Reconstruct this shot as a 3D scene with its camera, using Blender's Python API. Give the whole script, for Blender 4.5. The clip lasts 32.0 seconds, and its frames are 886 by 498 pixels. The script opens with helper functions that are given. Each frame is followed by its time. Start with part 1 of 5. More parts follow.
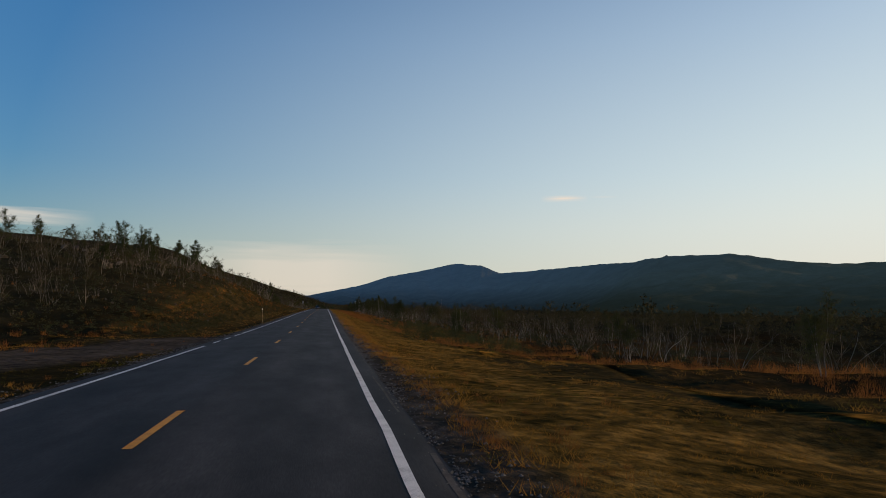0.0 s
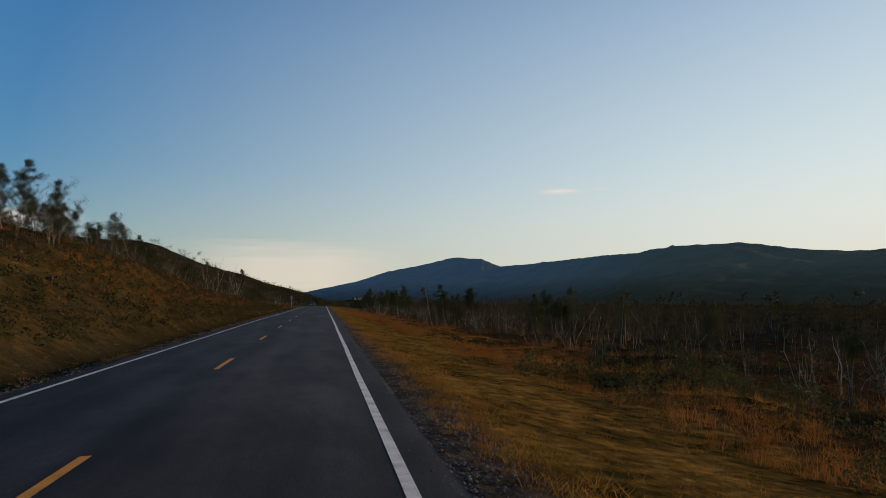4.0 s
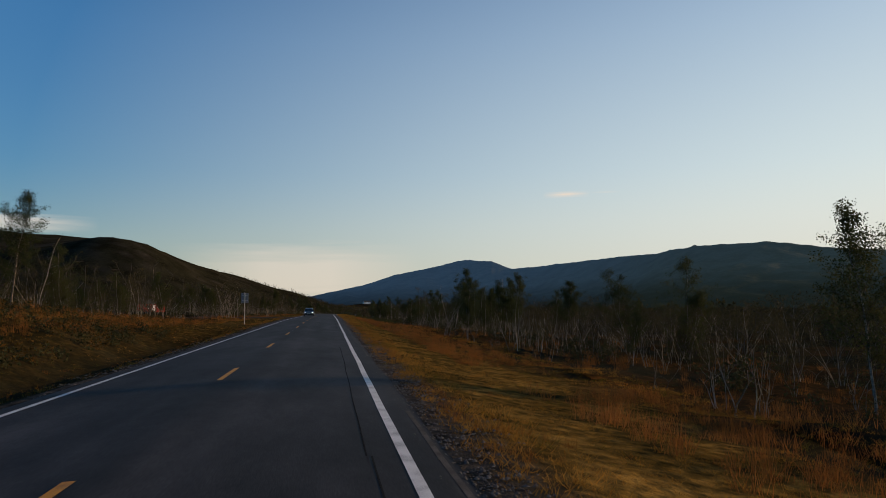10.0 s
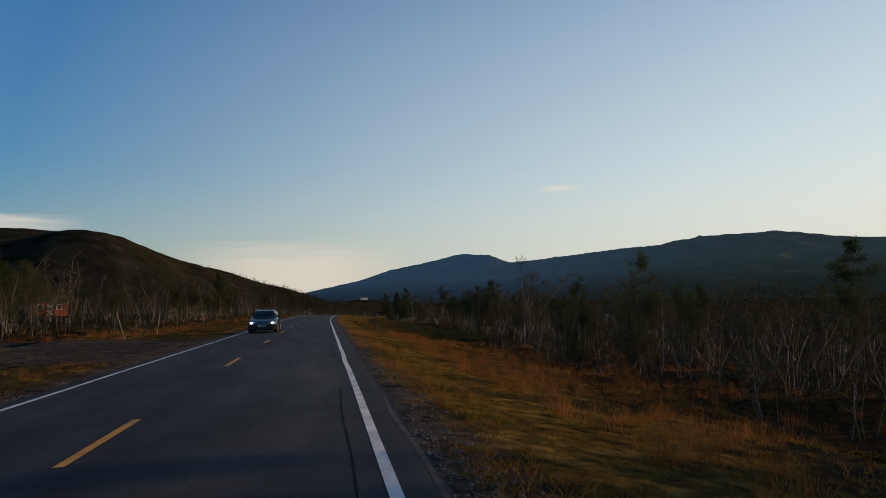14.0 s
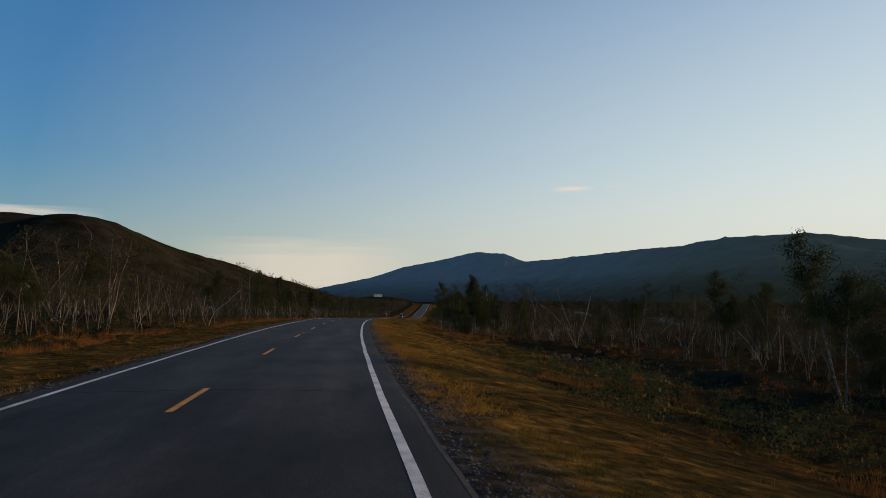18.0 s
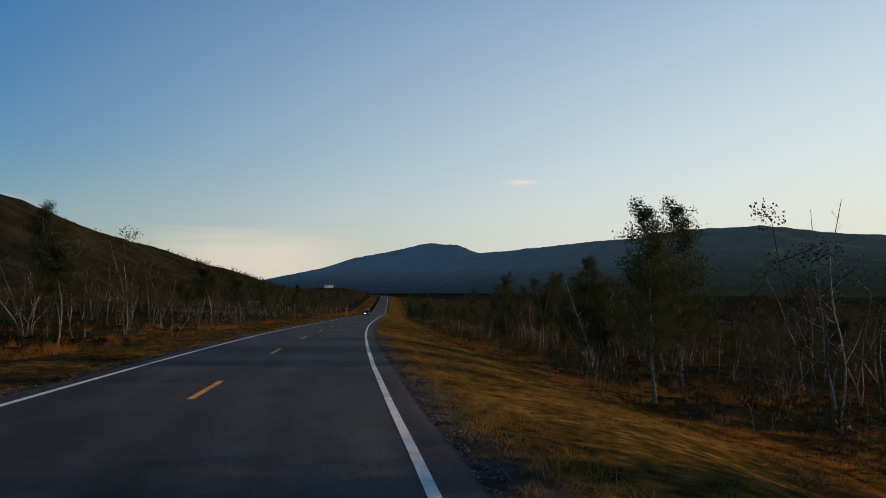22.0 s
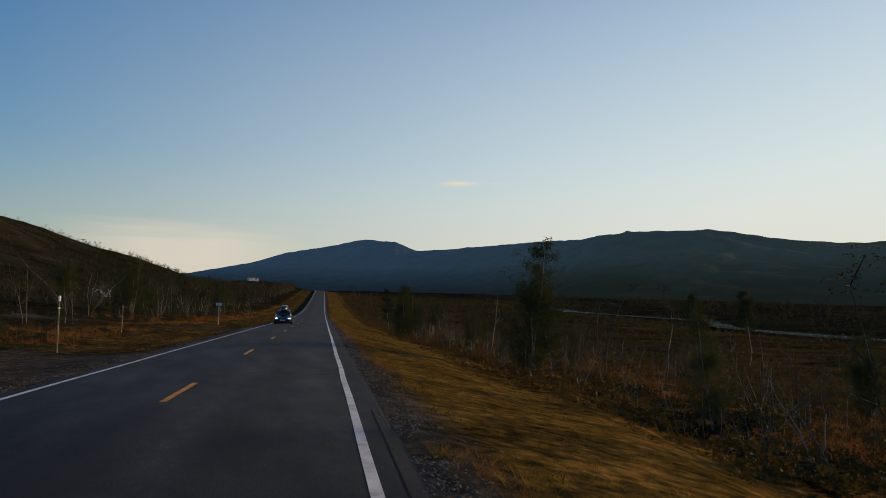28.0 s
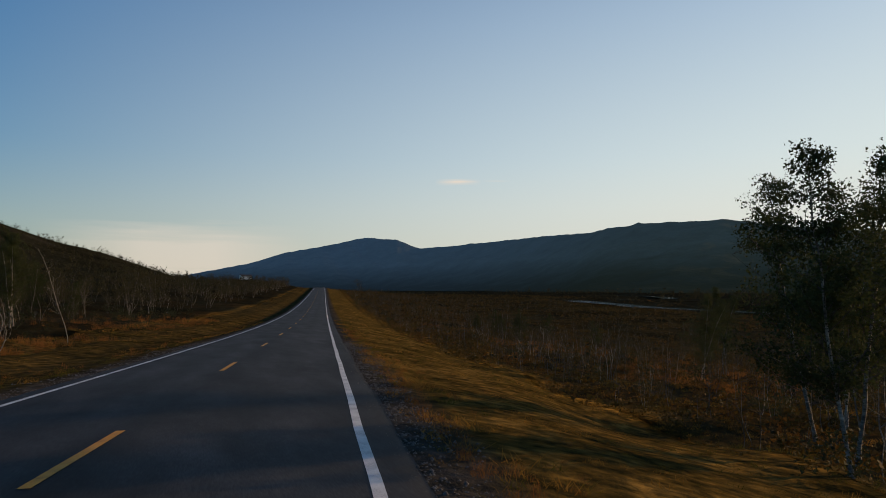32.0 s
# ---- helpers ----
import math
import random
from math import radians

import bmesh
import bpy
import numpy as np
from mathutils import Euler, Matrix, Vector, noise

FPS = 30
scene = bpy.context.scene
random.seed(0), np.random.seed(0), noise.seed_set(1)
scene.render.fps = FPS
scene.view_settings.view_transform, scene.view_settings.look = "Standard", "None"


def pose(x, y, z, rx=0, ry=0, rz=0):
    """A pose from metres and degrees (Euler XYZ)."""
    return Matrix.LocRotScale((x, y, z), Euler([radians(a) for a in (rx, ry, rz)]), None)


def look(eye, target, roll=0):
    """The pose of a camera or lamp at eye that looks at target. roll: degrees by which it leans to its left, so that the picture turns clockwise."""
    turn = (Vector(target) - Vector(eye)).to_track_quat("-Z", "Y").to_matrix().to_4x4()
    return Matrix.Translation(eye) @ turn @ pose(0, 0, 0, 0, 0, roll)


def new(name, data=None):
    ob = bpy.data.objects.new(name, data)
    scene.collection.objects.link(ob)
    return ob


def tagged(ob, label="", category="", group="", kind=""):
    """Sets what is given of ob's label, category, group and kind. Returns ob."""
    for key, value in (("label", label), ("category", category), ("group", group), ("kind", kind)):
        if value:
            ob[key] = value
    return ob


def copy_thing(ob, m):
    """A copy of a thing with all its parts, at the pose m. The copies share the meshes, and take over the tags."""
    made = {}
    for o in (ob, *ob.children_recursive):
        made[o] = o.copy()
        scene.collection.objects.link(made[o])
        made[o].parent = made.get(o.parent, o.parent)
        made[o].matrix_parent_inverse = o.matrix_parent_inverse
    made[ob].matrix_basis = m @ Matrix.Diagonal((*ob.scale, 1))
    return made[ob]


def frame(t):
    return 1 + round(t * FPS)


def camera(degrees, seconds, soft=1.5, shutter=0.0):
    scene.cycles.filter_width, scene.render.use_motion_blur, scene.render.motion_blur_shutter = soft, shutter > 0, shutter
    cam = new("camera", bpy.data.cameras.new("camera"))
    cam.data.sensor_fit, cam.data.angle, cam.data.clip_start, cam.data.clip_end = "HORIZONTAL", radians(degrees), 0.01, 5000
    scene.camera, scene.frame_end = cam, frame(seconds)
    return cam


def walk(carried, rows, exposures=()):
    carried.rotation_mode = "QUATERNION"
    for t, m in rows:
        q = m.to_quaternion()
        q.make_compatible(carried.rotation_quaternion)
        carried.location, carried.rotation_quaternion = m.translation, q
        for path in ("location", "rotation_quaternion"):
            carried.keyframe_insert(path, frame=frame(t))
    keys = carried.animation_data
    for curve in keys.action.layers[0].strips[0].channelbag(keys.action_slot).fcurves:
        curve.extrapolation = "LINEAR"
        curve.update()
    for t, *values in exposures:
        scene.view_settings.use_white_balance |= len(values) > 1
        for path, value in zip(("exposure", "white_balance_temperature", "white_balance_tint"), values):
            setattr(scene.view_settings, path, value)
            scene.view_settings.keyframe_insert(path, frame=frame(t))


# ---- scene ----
# ---- camera ----
cam = camera(65.1, 32.0, soft=0.9)
ROWS = [
    (0, -0.07, 0.00, 1.62, -9.52, 4.84, -0.62),
    (0.5, -0.05, 9.30, 1.60, -9.48, 4.73, -0.44),
    (1, -0.04, 18.85, 1.57, -9.40, 4.64, -0.34),
    (1.5, -0.03, 27.91, 1.55, -9.33, 4.71, 0.14),
    (2, -0.02, 37.16, 1.54, -9.23, 4.56, 0.29),
    (2.5, -0.06, 46.58, 1.57, -9.14, 4.34, -0.13),
    (3, -0.10, 56.15, 1.60, -9.26, 4.46, 0.30),
    (3.5, -0.05, 65.62, 1.61, -9.63, 4.40, -0.00),
    (5.5, 0.23, 104.37, 1.77, -9.77, 4.45, 1.84),
    (6, 0.22, 114.20, 1.81, -9.48, 4.47, 2.01),
    (6.5, 0.14, 124.49, 1.89, -9.15, 4.50, 1.35),
    (7, 0.06, 134.80, 1.97, -9.08, 4.51, 1.13),
    (7.5, 0.03, 144.99, 1.98, -9.14, 4.72, 0.64),
    (8, 0.00, 155.20, 1.98, -9.28, 4.48, 0.25),
    (8.5, 0.01, 165.40, 2.01, -9.45, 4.36, 0.62),
    (9, 0.02, 175.60, 2.03, -9.55, 4.38, 0.07),
    (9.5, -0.01, 185.79, 2.08, -9.48, 4.47, 0.71),
    (10, -0.05, 195.97, 2.12, -9.28, 4.71, 0.54),
    (10.5, -0.16, 206.14, 2.15, -8.98, 4.53, 0.51),
    (11, -0.26, 216.30, 2.17, -8.93, 4.51, 0.19),
    (11.5, -0.22, 226.32, 2.19, -9.36, 4.44, -0.57),
    (12, -0.16, 236.32, 2.22, -9.81, 4.38, 0.33),
    (12.5, -0.06, 246.32, 2.24, -10.01, 4.30, 1.06),
    (13, 0.05, 256.30, 2.26, -9.99, 4.28, 1.30),
    (13.5, 0.13, 266.55, 2.29, -9.85, 4.35, 1.74),
    (14, 0.21, 276.80, 2.32, -9.73, 4.30, 1.22),
    (14.5, 0.27, 286.80, 2.31, -9.61, 4.36, 0.39),
    (16.5, 0.48, 326.88, 2.14, -9.33, 4.24, 0.22),
    (17, 0.43, 336.95, 2.08, -9.17, 4.06, 0.49),
    (17.5, 0.25, 347.06, 2.04, -8.88, 4.12, 0.18),
    (18, 0.10, 357.19, 2.01, -8.75, 4.20, 0.14),
    (18.5, 0.04, 367.36, 1.95, -8.81, 4.14, 0.27),
    (19, 0.05, 377.56, 1.87, -9.21, 4.07, -0.03),
    (19.5, 0.25, 387.67, 1.80, -9.81, 4.07, -0.19),
    (20, 0.52, 397.82, 1.73, -10.58, 4.10, 0.10),
    (20.5, 1.03, 408.37, 1.66, -11.26, 4.09, -0.42),
    (21, 1.64, 418.96, 1.58, -11.86, 3.65, -0.21),
    (21.5, 2.24, 429.19, 1.48, -12.39, 3.53, -0.31),
    (22, 2.95, 439.47, 1.36, -12.84, 3.54, -0.05),
    (22.5, 3.82, 449.93, 1.14, -13.32, 3.84, -0.29),
    (23, 4.82, 460.44, 0.88, -13.79, 3.85, -0.30),
    (23.5, 5.87, 471.08, 0.63, -14.45, 3.51, -0.10),
    (24, 7.04, 481.78, 0.36, -15.11, 3.46, -0.15),
    (24.5, 8.36, 492.85, 0.14, -15.78, 3.54, -0.99),
    (26.5, 14.85, 537.67, -1.02, -17.51, 3.38, -0.20),
    (27, 16.55, 549.03, -1.28, -17.75, 3.39, -0.05),
    (27.5, 18.17, 559.84, -1.56, -18.00, 3.34, -0.45),
    (28, 19.79, 570.70, -1.84, -18.20, 3.58, -1.33),
    (28.5, 21.45, 581.96, -2.13, -18.16, 3.66, -1.09),
    (29, 23.10, 593.25, -2.41, -18.19, 3.71, -1.47),
    (29.5, 24.79, 604.37, -2.75, -18.27, 3.59, -1.11),
    (30, 26.49, 615.49, -3.09, -18.47, 3.57, -1.12),
    (30.5, 28.21, 626.80, -3.41, -18.76, 3.47, -0.90),
    (31, 29.96, 638.09, -3.72, -18.70, 3.52, -1.26),
    (31.5, 31.62, 649.32, -4.04, -18.59, 3.58, -0.61),
    (32, 33.28, 660.48, -4.36, -18.24, 3.45, -0.28),
]


def eye(x, y, z, yaw, pitch, roll):
    return pose(x, y, z, 0, 0, yaw) @ pose(0, 0, 0, 90 + pitch, 0, 0) @ pose(0, 0, 0, 0, 0, -roll)


walk(cam, [(t, eye(x, y, z, yaw, pitch, roll)) for t, x, y, z, yaw, pitch, roll in ROWS],
     exposures=((0, .06), (8, .05), (11, .02), (21, .03), (22.5, .10), (24.5, .12), (26.5, .05), (32, 0)))

# ---- sky and sun ----
SUN_ELEV, SUN_AZIM = math.radians(11.5), math.radians(78.0)   # azimuth clockwise from +y
world = bpy.data.worlds.new("sky")
scene.world = world
world.use_nodes = True


def sky_nodes(nt):
    N, L = nt.nodes, nt.links
    N.clear()
    out = N.new("ShaderNodeOutputWorld")
    bg = N.new("ShaderNodeBackground")
    sky = N.new("ShaderNodeTexSky")
    sky.sky_type, sky.sun_disc = "NISHITA", False
    sky.sun_elevation, sky.sun_rotation = SUN_ELEV, SUN_AZIM
    sky.air_density, sky.dust_density, sky.ozone_density = 1.0, 0.5, 2.5
    bg.inputs["Strength"].default_value = SKY
    co = N.new("ShaderNodeTexCoord")
    sep = N.new("ShaderNodeSeparateXYZ")
    L.new(co.outputs["Generated"], sep.inputs[0])

    def math_node(op, a, b=None, clamp=False):
        n = N.new("ShaderNodeMath")
        n.operation, n.use_clamp = op, clamp
        for k, v in enumerate((a, b)):
            if v is None:
                continue
            if isinstance(v, (int, float)):
                n.inputs[k].default_value = v
            else:
                L.new(v, n.inputs[k])
        return n.outputs[0]

    az = math_node("ARCTAN2", sep.outputs[0], sep.outputs[1])

    def window(v, mid, half, soft):
        d = math_node("ABSOLUTE", math_node("SUBTRACT", v, mid))
        return math_node("DIVIDE", math_node("SUBTRACT", half, d), soft, True)

    # thin cloud: a low veil over the valley's end, one bank behind the left hill and two small wisps
    noise_map = N.new("ShaderNodeMapping")
    noise_map.inputs["Scale"].default_value = (5, 5, 70)
    L.new(co.outputs["Generated"], noise_map.inputs[0])
    tex = N.new("ShaderNodeTexNoise")
    tex.inputs["Scale"].default_value, tex.inputs["Detail"].default_value = 1.6, 6
    L.new(noise_map.outputs[0], tex.inputs["Vector"])
    ragged = math_node("MULTIPLY", math_node("SUBTRACT", tex.outputs[0], 0.5), 0.035)
    el = math_node("ADD", sep.outputs[2], ragged)
    masks = []
    for amid, ahalf, asoft, emid, ehalf, esoft, amount in (
            (-0.045, 0.175, 0.13, 0.045, 0.047, 0.03, 0.58),
            (-0.40, 0.10, 0.07, 0.107, 0.013, 0.012, 0.6),
            (0.340, 0.034, 0.03, 0.1555, 0.0055, 0.005, 0.95),
            (0.395, 0.022, 0.025, 0.1575, 0.0025, 0.005, 0.55)):
        m = math_node("MULTIPLY", window(az, amid, ahalf, asoft), window(el if emid < .12 else math_node("ADD", sep.outputs[2], math_node("MULTIPLY", ragged, .25)), emid, ehalf, esoft))
        masks.append(math_node("MULTIPLY", m, amount))
    total = masks[0]
    for m in masks[1:]:
        total = math_node("ADD", total, m, True)
    mix = N.new("ShaderNodeMix")
    mix.data_type = "RGBA"
    L.new(total, mix.inputs["Factor"])
    clear = N.new("ShaderNodeHueSaturation")
    clear.inputs["Saturation"].default_value = 1.24
    L.new(sky.outputs[0], clear.inputs["Color"])
    tint = N.new("ShaderNodeMix")
    tint.data_type, tint.blend_type = "RGBA", "MULTIPLY"
    tint.inputs["Factor"].default_value = 1
    tint.inputs["B"].default_value = (.87, .98, 1.07, 1)
    L.new(clear.outputs[0], tint.inputs["A"])
    # thin haze: white towards the sun's side and the horizon, clear blue away from it
    dot = N.new("ShaderNodeVectorMath")
    dot.operation = "DOT_PRODUCT"
    dot.inputs[1].default_value = (math.sin(SUN_AZIM), math.cos(SUN_AZIM), 0)
    L.new(co.outputs["Generated"], dot.inputs[0])
    side = dot.outputs["Value"]

    def line(v, slope, at_zero, clamp=False):
        return math_node("ADD", math_node("MULTIPLY", v, slope), at_zero, clamp)

    def scaled(colour, factor):
        n = N.new("ShaderNodeVectorMath")
        n.operation = "SCALE"
        if isinstance(colour, tuple):
            n.inputs[0].default_value = colour
        else:
            L.new(colour, n.inputs[0])
        L.new(factor, n.inputs["Scale"])
        return n.outputs[0]

    def blend(factor, a, b):
        n = N.new("ShaderNodeMix")
        n.data_type = "RGBA"
        L.new(factor, n.inputs["Factor"])
        L.new(a, n.inputs["A"])
        L.new(b, n.inputs["B"])
        return n.outputs["Result"]

    height = math_node("ABSOLUTE", sep.outputs[2])
    blue = scaled(tint.outputs["Result"], math_node("MULTIPLY", line(side, -.15, .79), line(height, 1.0, .64, True)))
    white = scaled((.70 / SKY, .77 / SKY, .75 / SKY), line(line(side, 10, -9, True), 1.6, 1.0))
    share = math_node("ADD", line(height, -.50, .25, True), math_node("MULTIPLY", line(height, -1.75, 1.20, True), side), True)
    air = blend(share, blue, white)
    # a low band of warm dusty air along the horizon
    warm = scaled((1.0 / SKY, .90 / SKY, .70 / SKY), line(side, .30, .50))
    low = math_node("POWER", math_node("SUBTRACT", 1.0, math_node("DIVIDE", height, .19, True)), 1.35)
    dusk = N.new("ShaderNodeMix")
    dusk.data_type = "RGBA"
    L.new(math_node("MULTIPLY", low, line(side, .62, .46, True)), dusk.inputs["Factor"])
    L.new(air, dusk.inputs["A"])
    L.new(warm, dusk.inputs["B"])
    L.new(dusk.outputs["Result"], mix.inputs["A"])
    mix.inputs["B"].default_value = (CLOUD[0], CLOUD[1], CLOUD[2], 1)
    L.new(mix.outputs["Result"], bg.inputs["Color"])
    L.new(bg.outputs[0], out.inputs["Surface"])


SKY = 0.175
CLOUD = (4.5, 3.9, 3.3)
sky_nodes(world.node_tree)
sun = new("sun", bpy.data.lights.new("sun", "SUN"))
sun.data.energy, sun.data.angle, sun.data.color = 4.3, math.radians(0.6), (1.0, 0.62, 0.28)
sun.matrix_world = look((0, 0, 0), (-math.sin(SUN_AZIM) * math.cos(SUN_ELEV), -math.cos(SUN_AZIM) * math.cos(SUN_ELEV), -math.sin(SUN_ELEV)))


# ---- materials ----
def material(name, shades, rough=0.9, scale=4.0, bump_scale=30.0, bump_amount=0.3, distance=0.03, random_tint=0.0, stretch=(1, 1, 1), coords="Object", spec=0.3, translucent=0.0, metal=0.0):
    """A rough surface whose colour wanders between shades at two sizes, with a fine relief."""
    m = bpy.data.materials.new(name)
    m.use_nodes = True
    N, L = m.node_tree.nodes, m.node_tree.links
    b = N["Principled BSDF"]
    b.inputs["Roughness"].default_value = rough
    b.inputs["Specular IOR Level"].default_value = spec
    b.inputs["Metallic"].default_value = metal
    co = N.new("ShaderNodeTexCoord")
    mp = N.new("ShaderNodeMapping")
    mp.inputs["Scale"].default_value = stretch
    L.new(co.outputs[coords], mp.inputs[0])
    big = N.new("ShaderNodeTexNoise")
    big.inputs["Scale"].default_value, big.inputs["Detail"].default_value = scale, 5
    fine = N.new("ShaderNodeTexNoise")
    fine.inputs["Scale"].default_value, fine.inputs["Detail"].default_value = bump_scale, 4
    L.new(mp.outputs[0], big.inputs["Vector"])
    L.new(mp.outputs[0], fine.inputs["Vector"])
    add = N.new("ShaderNodeMath")
    add.operation = "MULTIPLY_ADD"
    add.inputs[1].default_value, add.inputs[2].default_value = 0.45, 0.0
    L.new(fine.outputs[0], add.inputs[0])
    fac = N.new("ShaderNodeMath")
    fac.operation = "MULTIPLY_ADD"
    fac.inputs[1].default_value = 0.75
    L.new(big.outputs[0], fac.inputs[0])
    L.new(add.outputs[0], fac.inputs[2])
    last = fac.outputs[0]
    if random_tint:
        info = N.new("ShaderNodeObjectInfo")
        r = N.new("ShaderNodeMath")
        r.operation = "MULTIPLY_ADD"
        r.inputs[1].default_value = random_tint
        L.new(info.outputs["Random"], r.inputs[0])
        L.new(last, r.inputs[2])
        sub = N.new("ShaderNodeMath")
        sub.operation = "SUBTRACT"
        sub.inputs[1].default_value = random_tint / 2
        L.new(r.outputs[0], sub.inputs[0])
        last = sub.outputs[0]
    ramp = N.new("ShaderNodeValToRGB")
    e = ramp.color_ramp.elements
    while len(e) < len(shades):
        e.new(0.5)
    for k, c in enumerate(shades):
        e[k].position = 0.38 + 0.44 * k / max(1, len(shades) - 1)
        e[k].color = (*c, 1)
    L.new(last, ramp.inputs[0])
    L.new(ramp.outputs[0], b.inputs["Base Color"])
    if bump_amount:
        bp = N.new("ShaderNodeBump")
        bp.inputs["Strength"].default_value, bp.inputs["Distance"].default_value = bump_amount, distance
        L.new(fine.outputs[0], bp.inputs["Height"])
        L.new(bp.outputs[0], b.inputs["Normal"])
    if translucent:
        t = N.new("ShaderNodeBsdfTranslucent")
        L.new(ramp.outputs[0], t.inputs["Color"])
        mx = N.new("ShaderNodeMixShader")
        mx.inputs[0].default_value = translucent
        L.new(b.outputs[0], mx.inputs[1])
        L.new(t.outputs[0], mx.inputs[2])
        L.new(mx.outputs[0], N["Material Output"].inputs["Surface"])
    return m


def plain(name, colour, rough=0.6, metal=0.0, emit=0.0, spec=0.4):
    m = bpy.data.materials.new(name)
    m.use_nodes = True
    b = m.node_tree.nodes["Principled BSDF"]
    b.inputs["Base Color"].default_value = (*colour, 1)
    b.inputs["Roughness"].default_value, b.inputs["Metallic"].default_value = rough, metal
    b.inputs["Specular IOR Level"].default_value = spec
    if emit:
        b.inputs["Emission Color"].default_value = (*colour, 1)
        b.inputs["Emission Strength"].default_value = emit
    return m


def backdrop(name, shades, glow, strength):
    """Far ground: a rough surface whose own faint glow stands in for the air's haze."""
    m = material(name, shades, rough=1.0, scale=0.006, bump_scale=0.05, bump_amount=0.6, distance=8, spec=0.0)
    b = m.node_tree.nodes["Principled BSDF"]
    b.inputs["Emission Color"].default_value = (*glow, 1)
    b.inputs["Emission Strength"].default_value = strength
    return m


BARK_FAR = material("wood_bark", [(.022, .019, .016), (.085, .075, .06), (.29, .26, .22)], rough=.85, scale=.6, bump_scale=3, bump_amount=0)
BARK = material("birch_bark", [(.02, .017, .013), (.12, .106, .086), (.29, .26, .22)], rough=.8, scale=2.0, bump_scale=9, bump_amount=.4, stretch=(1, 1, 4), random_tint=.15)
DEADWOOD = material("grey_deadwood", [(.045, .038, .03), (.17, .15, .125), (.38, .34, .29)], rough=.85, scale=3.0, bump_scale=14, bump_amount=.4, stretch=(1, 1, 3), random_tint=.2)
TWIG = material("dark_twig", [(.025, .02, .018), (.07, .055, .045)], rough=.9, scale=5, bump_scale=20, bump_amount=.2, random_tint=.2)
LEAF = material("birch_leaf", [(.020, .027, .011), (.036, .046, .017), (.060, .062, .024)], rough=.9, scale=1.2, bump_scale=6, bump_amount=0, random_tint=.2, translucent=.3, spec=.04)
LEAF_FAR = material("forest_leaf", [(.020, .022, .011), (.041, .038, .018), (.070, .056, .026)], rough=.9, scale=.12, bump_scale=1.3, bump_amount=0, translucent=.2, spec=.05)
HEATH = material("heath_shrub", [(.024, .026, .007), (.065, .042, .010), (.14, .062, .015)], rough=.8, scale=.25, bump_scale=3, bump_amount=0, translucent=.3, spec=.1)
BUSH = material("willow_bush", [(.014, .018, .008), (.030, .034, .014), (.046, .044, .019)], rough=.8, scale=.4, bump_scale=3, bump_amount=0, translucent=.25, spec=.1)
BANK_GREEN = material("willow_green", [(.018, .024, .008), (.042, .048, .016), (.075, .074, .026)], rough=.8, scale=.5, bump_scale=3, bump_amount=0, translucent=.3, spec=.1)
GRASS = material("dry_grass", [(.098, .062, .015), (.246, .133, .027), (.363, .196, .043)], rough=.7, scale=.22, bump_scale=4, bump_amount=0, translucent=.35, spec=0)
GREEN = material("green_grass", [(.034, .037, .009), (.085, .074, .014), (.16, .115, .022)], rough=.7, scale=.3, bump_scale=4, bump_amount=0, translucent=.35, spec=0)
RED_GRASS = material("rust_grass", [(.09, .042, .014), (.19, .082, .024), (.29, .135, .042)], rough=.7, scale=.3, bump_scale=4, bump_amount=0, translucent=.35, spec=0)
ROCK = material("grey_rock", [(.02, .017, .014), (.05, .043, .035), (.11, .096, .08)], rough=.9, scale=2, bump_scale=12, bump_amount=.6, random_tint=.2)
GRAVEL = material("loose_gravel", [(.035, .032, .028), (.075, .068, .06), (.14, .128, .112)], rough=.9, scale=6, bump_scale=40, bump_amount=.3)
WHITE_LINE = material("white_road_paint", [(.20, .20, .20), (.50, .50, .49), (.62, .62, .60)], rough=.7, scale=2.5, bump_scale=60, bump_amount=.4, distance=.01)
YELLOW_LINE = material("yellow_road_paint", [(.20, .09, .012), (.50, .21, .012), (.58, .25, .015)], rough=.7, scale=3, bump_scale=60, bump_amount=.4, distance=.01)
OLD_LINE = material("worn_road_paint", [(.032, .030, .028), (.055, .05, .045), (.12, .11, .095)], rough=.8, scale=5, bump_scale=50, bump_amount=.4, distance=.01)
DUST = material("pale_road_dust", [(.04, .038, .035), (.065, .06, .055), (.095, .088, .08)], rough=.95, scale=3, bump_scale=40, bump_amount=.4, distance=.01, spec=.05)
TAR = material("crack_sealant", [(.006, .006, .007), (.014, .014, .015)], spec=.05, rough=.95, scale=4, bump_scale=40, bump_amount=.3)

# ---- the road's line and the lie of the land ----
S_GRAD = (-100, 0, 15, 30, 68, 127, 147, 188, 228, 268, 289, 350, 390, 410, 432, 451, 473, 494, 562, 585, 630, 675, 700, 740, 790, 850, 930, 1000, 1073, 1150, 6000)
GRAD = (0, -.003, -.003, 0, .004, .006, .001, .003, .003, .004, -.004, -.005, -.007, -.007, -.012, -.022, -.025, -.0235, -.0255, -.027, -.028, -.028, -.025, -.012, .004, .014, .02, .02, .018, 0, 0)
BEND = math.radians(8.53)
_s = np.arange(-300.0, 6000.0, 1.0)


def heading(s):
    a = np.clip((s - 347.0) / 188.0, 0, 1)
    b = np.clip((s - 1060.0) / 250.0, 0, 1)
    return BEND * (a * a * (3 - 2 * a) * .5 + a * .5) - math.radians(24) * b * b * (3 - 2 * b)


